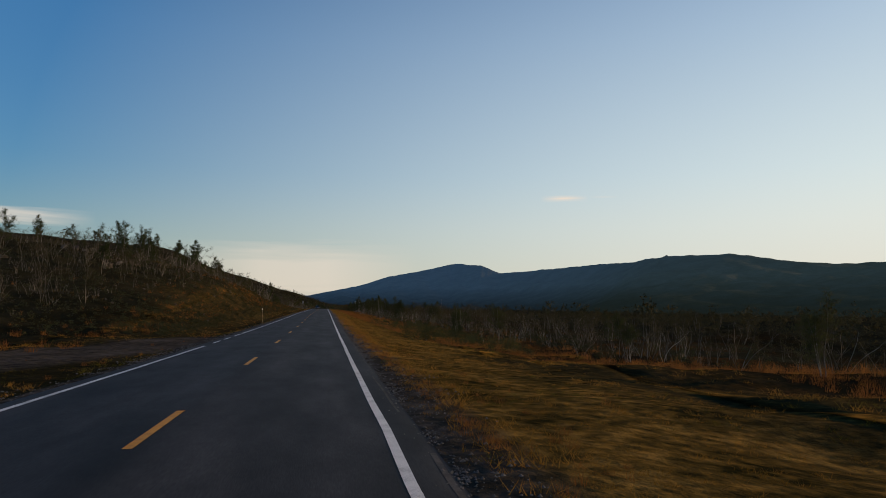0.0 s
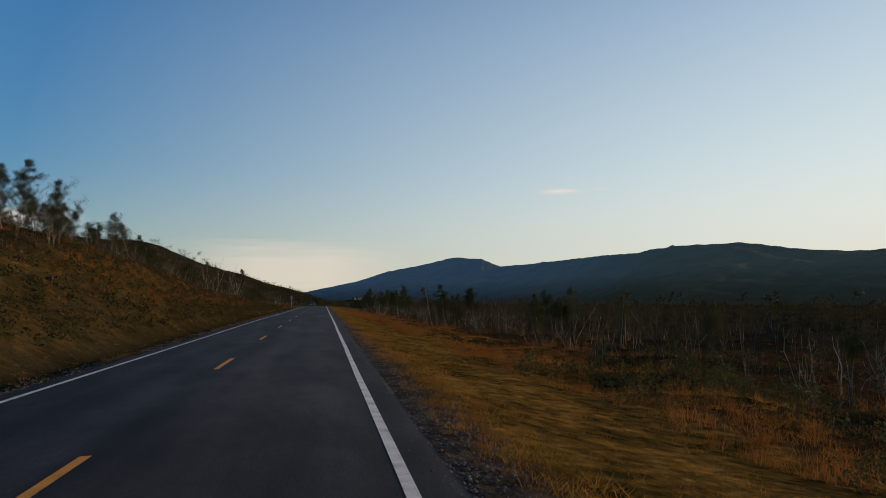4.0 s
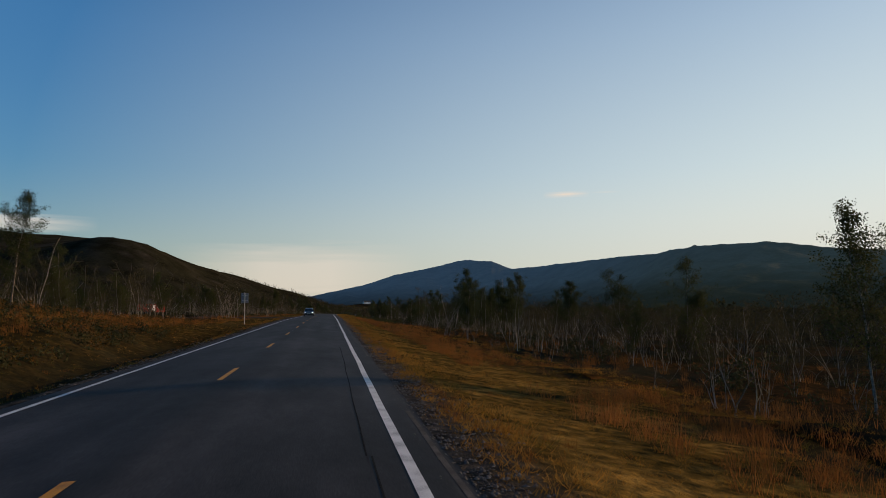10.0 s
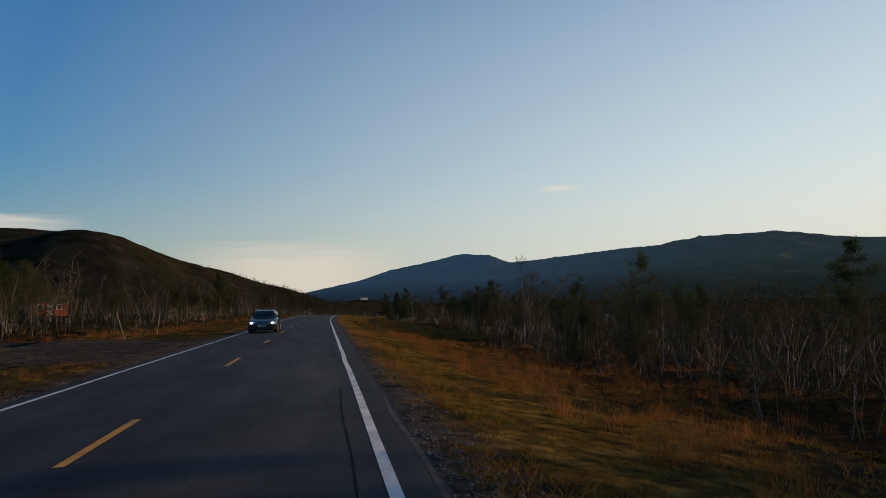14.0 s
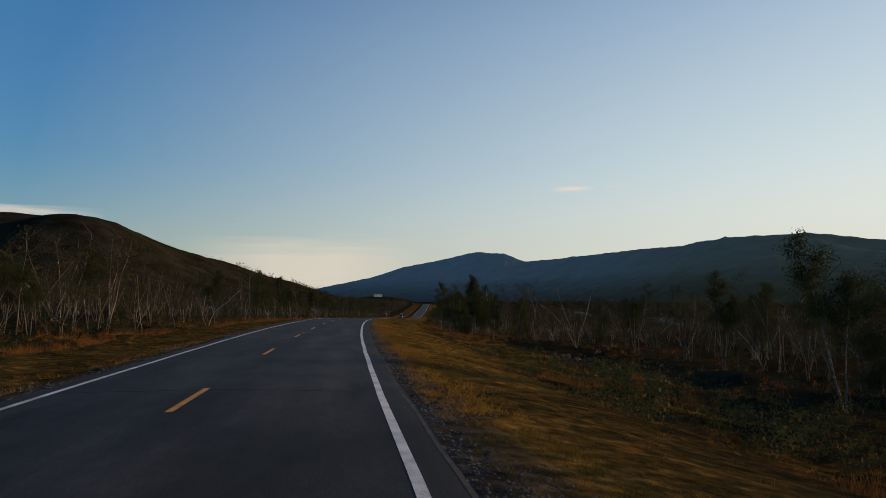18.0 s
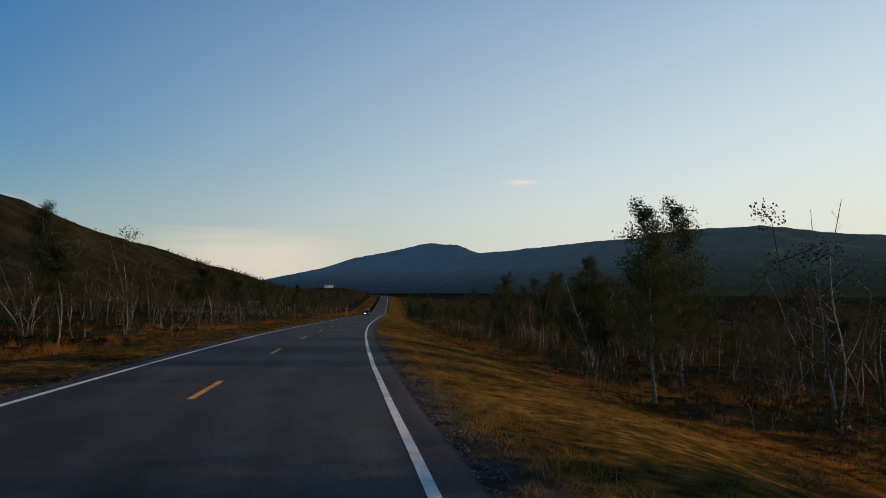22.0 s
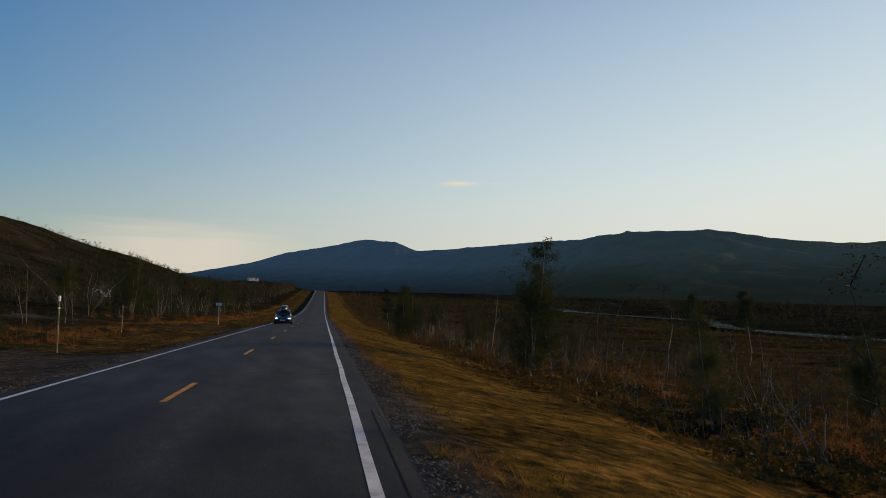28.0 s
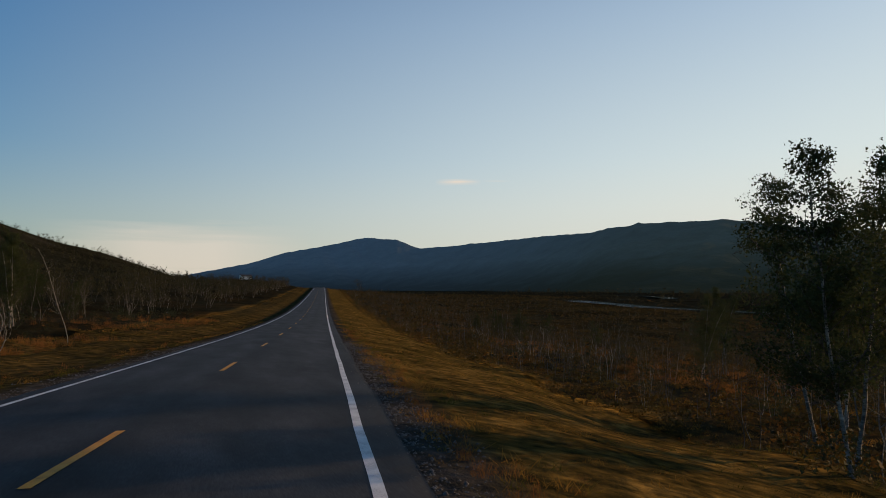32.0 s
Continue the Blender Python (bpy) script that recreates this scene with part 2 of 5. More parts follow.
_h = heading(_s)
_x, _y = np.cumsum(np.sin(_h)), np.cumsum(np.cos(_h))
_z = np.cumsum(np.interp(_s, S_GRAD, GRAD))
_o = int(300)
_x, _y, _z = _x - _x[_o] - 2.2, _y - _y[_o], _z - _z[_o]


def level(s):
    """Height of the road's centre line."""
    return np.interp(s, _s, _z)


def place(s, u):
    """World x, y of the spot s metres along the road and u metres to its right."""
    s, u = np.asarray(s, float), np.asarray(u, float)
    h = heading(s)
    w = np.exp(-np.abs(u) / 160.0)
    h = h * w + math.radians(3.0) * (1 - w)
    return np.interp(s, _s, _x) + u * np.cos(h), np.interp(s, _s, _y) - u * np.sin(h)


def bump(v, a, b, soft):
    """1 between a and b, falling off over soft metres."""
    return np.clip((v - a) / soft + 1, 0, 1) * np.clip((b - v) / soft + 1, 0, 1)


def smooth(a):
    a = np.clip(a, 0, 1)
    return a * a * (3 - 2 * a)


def waves(x, y, size, seed=0):
    """Cheap rolling unevenness, -1 to 1."""
    r = np.random.RandomState(seed)
    out = 0
    for k in range(5):
        a, p = r.uniform(0, 6.28), r.uniform(0, 6.28)
        f = 6.28 / size * r.uniform(.6, 1.7)
        out = out + np.sin(f * (x * np.cos(a) + y * np.sin(a)) + p)
    return out / 3.2


HILL = ((-899, 911, 119, 234), (-387, 1312, 106, 189), (-280, 1155, 88, 132), (-181, 1262, 54, 122), (-126, 1430, 23, 185), (-69, 1924, 15, 215))
KNOLL = 14.0
RIVER_S = (520, 600, 680, 751, 820, 871, 947, 1036, 1062, 1174, 1300, 1700, 2600)
RIVER_U = (190, 186, 178, 174, 165, 186, 147, 143, 222, 280, 340, 480, 850)


def crossfall(s, u):
    """Height of the carriageway over its centre: a crown, tipped over in the bend."""
    tip = bump(s, 400, 480, 45)
    return -.03 * np.abs(u) * (1 - tip) - .03 * u * tip


def land(s, u):
    """Height of the ground s metres along and u metres to the right of the road."""
    s, u = np.broadcast_arrays(np.asarray(s, float), np.asarray(u, float))
    x, y = place(s, u)
    base = level(s)
    # right-hand side: a verge, a bank and a wide wooded flat
    right = np.interp(u, (0, 3.0, 3.9, 4.5, 5, 7.5, 11, 16, 30, 60, 200, 900, 4000), (0, -.09, -.125, -.19, -.29, -.68, -1.15, -1.6, -2.4, -3.5, -4.5, -4, 10))
    flat = bump(s, -80, 22, 18) * np.clip((45 - u) / 20, 0, 1)
    right = right * (1 - .62 * flat)
    right = right - .6 * bump(s, 330, 900, 60) * smooth((u - 6) / 8) - .7 * bump(s, 560, 1200, 60) * smooth((u - 20) / 30)
    right = right - .7 * bump(s, 394, 422, 8) * bump(u, 19, 22.5, 3)
    ru = np.interp(s, RIVER_S, RIVER_U)
    wet = bump(s, 540, 2500, 40) * np.exp(-((u - ru) / 19.0) ** 2)
    right = right - 2.3 * wet
    # left-hand side: ditch, bank, a wooded hill, then a flat
    left = np.interp(-u, (0, 3.0, 3.9, 5, 6.2, 8, 12, 30, 100, 400), (0, -.09, -.13, -.55, -.62, -.3, -.2, .4, 3, 9))
    left = left * np.where((-u > 3.9) & (-u < 9), 1 - .6 * bump(s, 262, 700, 30), 1)
    bank = bump(s, 92, 228, 45)
    left = left + bank * np.interp(-u, (6, 8, 12, 20, 30, 60), (0, .5, 1.6, 3.2, 3.9, 3.0))
    near = smooth((-u - 5.6) / 9)
    left = left + near * 8.8 * np.exp(-((s - 127) / 48.2) ** 2 - ((u + 72.9) / 56.9) ** 2) + near * 12.9 * np.exp(-((s - 57.7) / 33.6) ** 2 - ((u + 103) / 29.5) ** 2)
    pull = bump(s, -60, 44, 16) * bump(-u, 5, 17, 6)
    left = left * (1 - pull) - .25 * pull
    pull = bump(s, 298, 318, 10) * bump(-u, 5, 60, 6)
    left = left * (1 - .8 * pull)
    left = left + bump(s, 610, 1150, 70) * np.interp(-u, (7, 14, 40, 90, 160), (0, .35, .9, 1.4, 1.45))
    # far hill on the left: a long spine that sinks towards the road
    hill = np.zeros_like(x)
    for (ax, ay, az, aw), (bx, by, bz, bw) in zip(HILL[:-1], HILL[1:]):
        dx, dy = bx - ax, by - ay
        k = np.clip(((x - ax) * dx + (y - ay) * dy) / (dx * dx + dy * dy), 0, 1)
        far = ((x - ax - k * dx) ** 2 + (y - ay - k * dy) ** 2) / (aw + (bw - aw) * k) ** 2
        hill = np.maximum(hill, (az + (bz - az) * k) * np.exp(-far))
    knoll = KNOLL * np.exp(-((x - 72) / 62.0) ** 2 - ((y - 1530) / 75.0) ** 2)
    rough = .07 * waves(x, y, 3.1, 3) + .28 * waves(x, y, 9.0, 5)
    rough = rough * smooth((np.abs(u) - 4.2) / 10) + 1.2 * waves(x, y, 60, 8) * smooth((np.abs(u) - 25) / 60) * (1 - .7 * bump(s, 560, 1300, 60) * bump(u, 20, 260, 30))
    road = crossfall(s, u)
    side = np.where(u > 0, right, left + hill * smooth((-u - 15) / 110))
    return base + np.where(np.abs(u) < 3.9, road, side) + rough + knoll



# ---- helpers for meshes ----
def mesh_object(name, verts, faces, mats, parent=None, smooth_faces=False, slots=None):
    me = bpy.data.meshes.new(name)
    verts = np.asarray(verts, np.float32)
    if isinstance(faces, np.ndarray):
        n, k = faces.shape
        me.vertices.add(len(verts))
        me.vertices.foreach_set("co", verts.ravel())
        me.loops.add(n * k)
        me.loops.foreach_set("vertex_index", faces.astype(np.int32).ravel())
        me.polygons.add(n)
        me.polygons.foreach_set("loop_start", np.arange(0, n * k, k, dtype=np.int32))
        me.update(calc_edges=True)
    else:
        me.from_pydata([tuple(v) for v in verts.tolist()], [], faces)
    for m in (mats if isinstance(mats, (list, tuple)) else [mats]):
        me.materials.append(m)
    if slots is not None:
        me.polygons.foreach_set("material_index", np.asarray(slots, np.int32))
    if smooth_faces:
        me.polygons.foreach_set("use_smooth", np.ones(len(me.polygons), bool))
    me.validate()
    ob = new(name, me)
    if parent is not None:
        ob.parent = parent
    return ob


def grid_faces(rows, cols):
    i = np.arange(rows - 1)[:, None] * cols + np.arange(cols - 1)[None, :]
    return np.stack([i, i + 1, i + cols + 1, i + cols], -1).reshape(-1, 4)


def empty(name, x, y, z, turn=0.0, size=1.0):
    ob = new(name)
    ob.matrix_basis = Matrix.LocRotScale((x, y, z), Euler((0, 0, turn)), (size, size, size))
    return ob


def part(name, bm, mat, parent, label=""):
    """Links a bmesh as one mesh object under a thing or a part."""
    me = bpy.data.meshes.new(name)
    bm.to_mesh(me)
    bm.free()
    for m in (mat if isinstance(mat, (list, tuple)) else [mat]):
        me.materials.append(m)
    ob = new(name, me)
    ob.parent = parent
    if label:
        ob["label"] = label
    return ob


def box(x0, x1, y0, y1, z0, z1, bevel=0.0, taper=1.0):
    bm = bmesh.new()
    bmesh.ops.create_cube(bm, size=1.0)
    for v in bm.verts:
        t = taper if v.co.z > 0 else 1.0
        v.co = Vector(((x0 + x1) / 2 + v.co.x * (x1 - x0) * t, (y0 + y1) / 2 + v.co.y * (y1 - y0) * t, z0 if v.co.z < 0 else z1))
    if bevel:
        bmesh.ops.bevel(bm, geom=bm.edges[:], offset=bevel, segments=2, affect="EDGES", profile=.6)
    return bm


def cyl(r0, r1, depth, m=None, segs=12):
    bm = bmesh.new()
    bmesh.ops.create_cone(bm, cap_ends=True, segments=segs, radius1=r0, radius2=r1, depth=depth)
    if m is not None:
        bm.transform(m)
    return bm


# ---- the ground: one sheet, fine along the road and coarse towards the mountains ----
def ground_material():
    m = material("open_ground", [(.008, .009, .006), (.015, .0148, .009), (.029, .026, .015)], rough=1.0, scale=.5, bump_scale=9, bump_amount=.9, distance=.05, spec=0)
    N, L = m.node_tree.nodes, m.node_tree.links
    b = N["Principled BSDF"]
    dark = b.inputs["Base Color"].links[0].from_socket
    where = N.new("ShaderNodeTexCoord")
    broad = N.new("ShaderNodeTexNoise")
    broad.inputs["Scale"].default_value, broad.inputs["Detail"].default_value, broad.inputs["Roughness"].default_value = .035, 8, .65
    L.new(where.outputs["Object"], broad.inputs["Vector"])
    strength = N.new("ShaderNodeMapRange")
    strength.inputs["From Min"].default_value, strength.inputs["From Max"].default_value = .35, .68
    strength.inputs["To Min"].default_value, strength.inputs["To Max"].default_value = .55, 1.5
    L.new(broad.outputs[0], strength.inputs["Value"])
    mottled = N.new("ShaderNodeVectorMath")
    mottled.operation = "SCALE"
    L.new(dark, mottled.inputs[0])
    L.new(strength.outputs[0], mottled.inputs["Scale"])
    dark = mottled.outputs[0]
    at = N.new("ShaderNodeAttribute")
    at.attribute_name = "cover"
    sep = N.new("ShaderNodeSeparateColor")
    L.new(at.outputs["Color"], sep.inputs[0])
    co = N.new("ShaderNodeTexCoord")
    grain = N.new("ShaderNodeTexNoise")
    grain.inputs["Scale"].default_value, grain.inputs["Detail"].default_value = 2.8, 9
    L.new(co.outputs["Object"], grain.inputs["Vector"])
    hummock = N.new("ShaderNodeTexNoise")
    hummock.inputs["Scale"].default_value, hummock.inputs["Detail"].default_value, hummock.inputs["Roughness"].default_value = 1.7, 6, .62
    L.new(co.outputs["Object"], hummock.inputs["Vector"])
    relief = b.inputs["Normal"].links[0].from_node
    relief.inputs["Strength"].default_value, relief.inputs["Distance"].default_value = 1.0, .16
    L.new(hummock.outputs[0], relief.inputs["Height"])
    patch = N.new("ShaderNodeTexNoise")
    patch.inputs["Scale"].default_value, patch.inputs["Detail"].default_value = .45, 3
    L.new(co.outputs["Object"], patch.inputs["Vector"])
    mottle = N.new("ShaderNodeMix")
    mottle.data_type = "FLOAT"
    mottle.inputs["Factor"].default_value = .45
    L.new(grain.outputs[0], mottle.inputs["A"])
    L.new(patch.outputs[0], mottle.inputs["B"])
    last = dark
    for k, shades in enumerate((((.018, .015, .005), (.084, .053, .014), (.22, .13, .033)), ((.016, .012, .005), (.045, .024, .009), (.095, .042, .014)), ((.026, .023, .019), (.050, .043, .035), (.080, .070, .058)))):
        ramp = N.new("ShaderNodeValToRGB")
        e = ramp.color_ramp.elements
        e.new(.5)
        for j in range(3):
            e[j].position, e[j].color = .36 + .16 * j, (*shades[j], 1)
        L.new(mottle.outputs[0], ramp.inputs[0])
        f = N.new("ShaderNodeMath")
        f.operation = "MULTIPLY_ADD"
        f.inputs[1].default_value, f.inputs[2].default_value = 1.3, -.65
        L.new(grain.outputs[0], f.inputs[0])
        g = N.new("ShaderNodeMath")
        g.operation, g.use_clamp = "MULTIPLY_ADD", True
        g.inputs[1].default_value = 1.0
        L.new(sep.outputs[k], g.inputs[0])
        g.inputs[2].default_value = 0.0
        h = N.new("ShaderNodeMath")
        h.operation, h.use_clamp = "ADD", True
        L.new(g.outputs[0], h.inputs[0])
        scaled = N.new("ShaderNodeMath")
        scaled.operation = "MULTIPLY"
        L.new(f.outputs[0], scaled.inputs[0])
        L.new(sep.outputs[k], scaled.inputs[1])
        L.new(scaled.outputs[0], h.inputs[1])
        mx = N.new("ShaderNodeMix")
        mx.data_type = "RGBA"
        L.new(h.outputs[0], mx.inputs["Factor"])
        L.new(last, mx.inputs["A"])
        L.new(ramp.outputs[0], mx.inputs["B"])
        last = mx.outputs["Result"]
    L.new(last, b.inputs["Base Color"])
    return m


def cover(s, u):
    """How much dry grass, red heath and gravel lies at a spot, each 0 to 1."""
    x, y = place(s, u)
    w = waves(x, y, 22, 11) * .5 + waves(x, y, 6, 12) * .3
    verge = np.interp(s, (0, 30, 60, 120, 300, 350, 400, 520, 700), (17, 16, 11, 10, 9, 9, 9.5, 11, 13))
    right = smooth((verge - u) / 3.5 + .5 + w * .6) * (u > 3.6)
    bare = np.maximum(.8 * bump(s, 0, 32, 8) * bump(u, 11, 30, 4), .6 * bump(s, 336, 372, 10) * bump(u, 5.5, 13, 2.5))
    right = right * (1 - bare * np.clip(.85 + .5 * w, 0, 1))
    lw = np.interp(s, (0, 40, 80, 180, 230, 270, 380, 480, 600, 700), (15, 12, 16, 15, 16, 14, 10, 9, 9, 12))
    left = smooth((lw + u) / 4 + .5 + w * .6) * (u < -3.6) * (np.interp(-u, (4, 5, 6.5, 8), (.25, .05, .12, .3)) + .45 * smooth((s - 220) / 50)) * (.75 + .25 * w)
    open_flat = bump(s, 560, 1150, 45) * bump(u, 12, 150, 14) * np.clip(.18 + .5 * w, 0, 1)
    grass = np.clip(np.maximum(right, open_flat) + left, 0, 1)
    red = smooth(.35 + w) * ((u > 4) * smooth((u - verge + 4) / 5) * np.clip((90 - u) / 60, 0, 1) + (u < -6) * np.interp(s, (0, 90, 140, 260), (.05, .1, .3, .4)) * smooth((-u - lw + 5) / 6) * np.clip((45 + u) / 20, 0, 1))
    stone = np.maximum(bump(s, -30, 42, 4) * bump(-u - 4 - (42 - s) * .31, -2.6, 2.6, .9), bump(s, 302, 315, 3) * bump(-u, 4.5, 70, 2))
    stone = np.maximum(stone, np.maximum(bump(s, 588, 598, 2.5), bump(s, 631, 634, 1.5)) * bump(-u, 4, 40, 2))
    stone = np.maximum(stone, (u < -160) * smooth(.1 + w * .9) * .8)
    stone = np.maximum(stone, bump(u, 2, 4.05, .4) + bump(-u, 2, 3.7, .3))
    return grass * (1 - stone), red * (1 - grass) * (1 - stone), stone


def build_ground():
    s_line = np.concatenate([np.arange(-120, -20, 10.0), np.arange(-20, 720, 1.25), np.arange(720, 1300, 8.0), np.arange(1300, 2400, 40.0), np.linspace(2400, 5200, 15)])
    half = np.concatenate([np.arange(0, 3.6, 1.2), np.arange(3.6, 12, .6), np.arange(12, 30, 1.5), np.arange(30, 80, 5.0), np.arange(80, 400, 16.0), np.arange(400, 1200, 80.0), np.linspace(1200, 4200, 9)])
    u_line = np.concatenate([-half[:0:-1], half])
    s, u = np.meshgrid(s_line, u_line, indexing="ij")
    x, y = place(s, u)
    z = land(s, u)
    z = z - .12 * (np.abs(u) < 3.3)
    ob = mesh_object("ground", np.stack([x, y, z], -1).reshape(-1, 3), grid_faces(len(s_line), len(u_line))[:, ::-1], ground_material(), smooth_faces=True)
    g, r, st = cover(s, u)
    col = np.stack([g, r, st, np.ones_like(g)], -1).astype(np.float32)
    at = ob.data.attributes.new("cover", "FLOAT_COLOR", "POINT")
    at.data.foreach_set("color", col.reshape(-1))
    return tagged(ob, "autumn heath, dry golden verge grass and bare gravel", "ground", kind="structure")


ground = build_ground()


# ---- the road ----
def asphalt_material():
    m = material("asphalt", [(.013, .0132, .0142), (.0235, .0238, .0252), (.041, .0405, .041)], rough=.72, scale=.9, bump_scale=60, bump_amount=.14, distance=.01, spec=.07, stretch=(1, .12, 1))
    N, L = m.node_tree.nodes, m.node_tree.links
    b = N["Principled BSDF"]
    base = b.inputs["Base Color"].links[0].from_socket
    at = N.new("ShaderNodeAttribute")
    at.attribute_name = "across"
    ramp = N.new("ShaderNodeValToRGB")     # worn, slightly paler wheel tracks
    e = ramp.color_ramp.elements
    for _ in range(7):
        e.new(.5)
    for k, (p, v) in enumerate(((0, .80), (.22, 1.15), (.31, .92), (.40, 1.15), (.5, .80), (.60, 1.15), (.69, .90), (.78, 1.2), (1, .75))):
        e[k].position, e[k].color = p, (v * .5, v * .5, v * .5, 1)
    L.new(at.outputs["Fac"], ramp.inputs[0])
    mul = N.new("ShaderNodeMix")
    mul.data_type, mul.blend_type = "RGBA", "MULTIPLY"
    mul.inputs["Factor"].default_value = 1
    L.new(base, mul.inputs["A"])
    L.new(ramp.outputs[0], mul.inputs["B"])
    two = N.new("ShaderNodeMix")
    two.data_type, two.blend_type = "RGBA", "ADD"
    two.inputs["Factor"].default_value = 1
    L.new(mul.outputs["Result"], two.inputs["A"])
    L.new(mul.outputs["Result"], two.inputs["B"])
    # patchy wear: pale scuffs and dark, oily stretches a metre or two long
    co = N.new("ShaderNodeTexCoord")
    mp = N.new("ShaderNodeMapping")
    mp.inputs["Scale"].default_value = (1, .35, 1)
    L.new(co.outputs["Object"], mp.inputs[0])
    blotch = N.new("ShaderNodeTexNoise")
    blotch.inputs["Scale"].default_value, blotch.inputs["Detail"].default_value, blotch.inputs["Roughness"].default_value = .8, 9, .68
    L.new(mp.outputs[0], blotch.inputs["Vector"])
    wear = N.new("ShaderNodeMapRange")
    wear.inputs["From Min"].default_value, wear.inputs["From Max"].default_value = .32, .70
    wear.inputs["To Min"].default_value, wear.inputs["To Max"].default_value = .45, 1.5
    L.new(blotch.outputs[0], wear.inputs["Value"])
    worn = N.new("ShaderNodeVectorMath")
    worn.operation = "SCALE"
    L.new(two.outputs["Result"], worn.inputs[0])
    L.new(wear.outputs[0], worn.inputs["Scale"])
    L.new(worn.outputs[0], b.inputs["Base Color"])
    return m


def strip(name, s_line, u0, u1, lift, mat, parent=None, cols=2, ragged=0.0):
    """A band that lies on the carriageway between u0 and u1."""
    uu = np.linspace(0, 1, cols)
    s, w = np.meshgrid(s_line, uu, indexing="ij")
    u = u0 + (u1 - u0) * w
    if ragged:
        u = u + ragged * waves(s, w * 0, 7, 21)
    x, y = place(s, u)
    z = level(s) + crossfall(s, u) + lift + .012
    return mesh_object(name, np.stack([x, y, z], -1).reshape(-1, 3), grid_faces(len(s_line), cols)[:, ::-1], mat, parent)


def build_road():
    s_line = np.concatenate([np.arange(-60, 760, 1.5), np.arange(760, 1500, 10.0)])
    uu = np.concatenate([np.linspace(-3.6, 3.68, 33)])
    n = len(uu)
    s, u = np.meshgrid(s_line, uu, indexing="ij")
    edge = (.10 * waves(s, u * 0, 5, 31) + .05 * waves(s, u * 0, 17, 33)) * (np.abs(u) > 3.5)
    x, y = place(s, u + edge)
    z = level(s) + crossfall(s, u) - .05 * (np.abs(u) > 3.58) + .012
    top = np.stack([x, y, z], -1)
    low = top.copy()
    low[:, :, 2] -= .3
    verts = np.concatenate([top.reshape(-1, 3), low[:, (0, -1)].reshape(-1, 3)])
    faces = [grid_faces(len(s_line), n)[:, ::-1]]
    base = len(s_line) * n
    i = np.arange(len(s_line) - 1)
    faces.append(np.stack([i * n, (i + 1) * n, base + (i + 1) * 2, base + i * 2], -1))
    faces.append(np.stack([i * n + n - 1, base + i * 2 + 1, base + (i + 1) * 2 + 1, (i + 1) * n + n - 1], -1))
    ob = mesh_object("road", verts, np.concatenate(faces), asphalt_material())
    a = ob.data.attributes.new("across", "FLOAT", "POINT")
    a.data.foreach_set("value", np.concatenate([((u + 3.6) / 7.28).ravel(), np.zeros(len(s_line) * 2)]).astype(np.float32))
    return tagged(ob, "two-lane worn grey asphalt road with painted lines", "road", kind="structure")


road = build_road()



def CENTRE(s):
    """The painted centre line wanders a little off the middle."""
    return float(np.interp(s, (0, 60, 110, 300, 430, 455, 480, 503, 560), (-.05, -.05, -.27, -.24, -.3, -.42, -.3, -.1, -.1)))


DASH_S = (0, 27, 44, 70, 80, 150, 190, 248, 272, 290, 340, 368, 405, 428, 450, 475, 492, 505, 560, 590, 607, 631, 677, 760)
DASH_SHIFT = (.1, 0, -.4, -.2, -.5, -.45, -.3, -.35, -.25, .15, .1, -.25, -.1, -.3, -.2, 0, -.2, .2, 0, 0, .3, 1.0, 1.4, 1.4)      # small steps in the painters' spacing


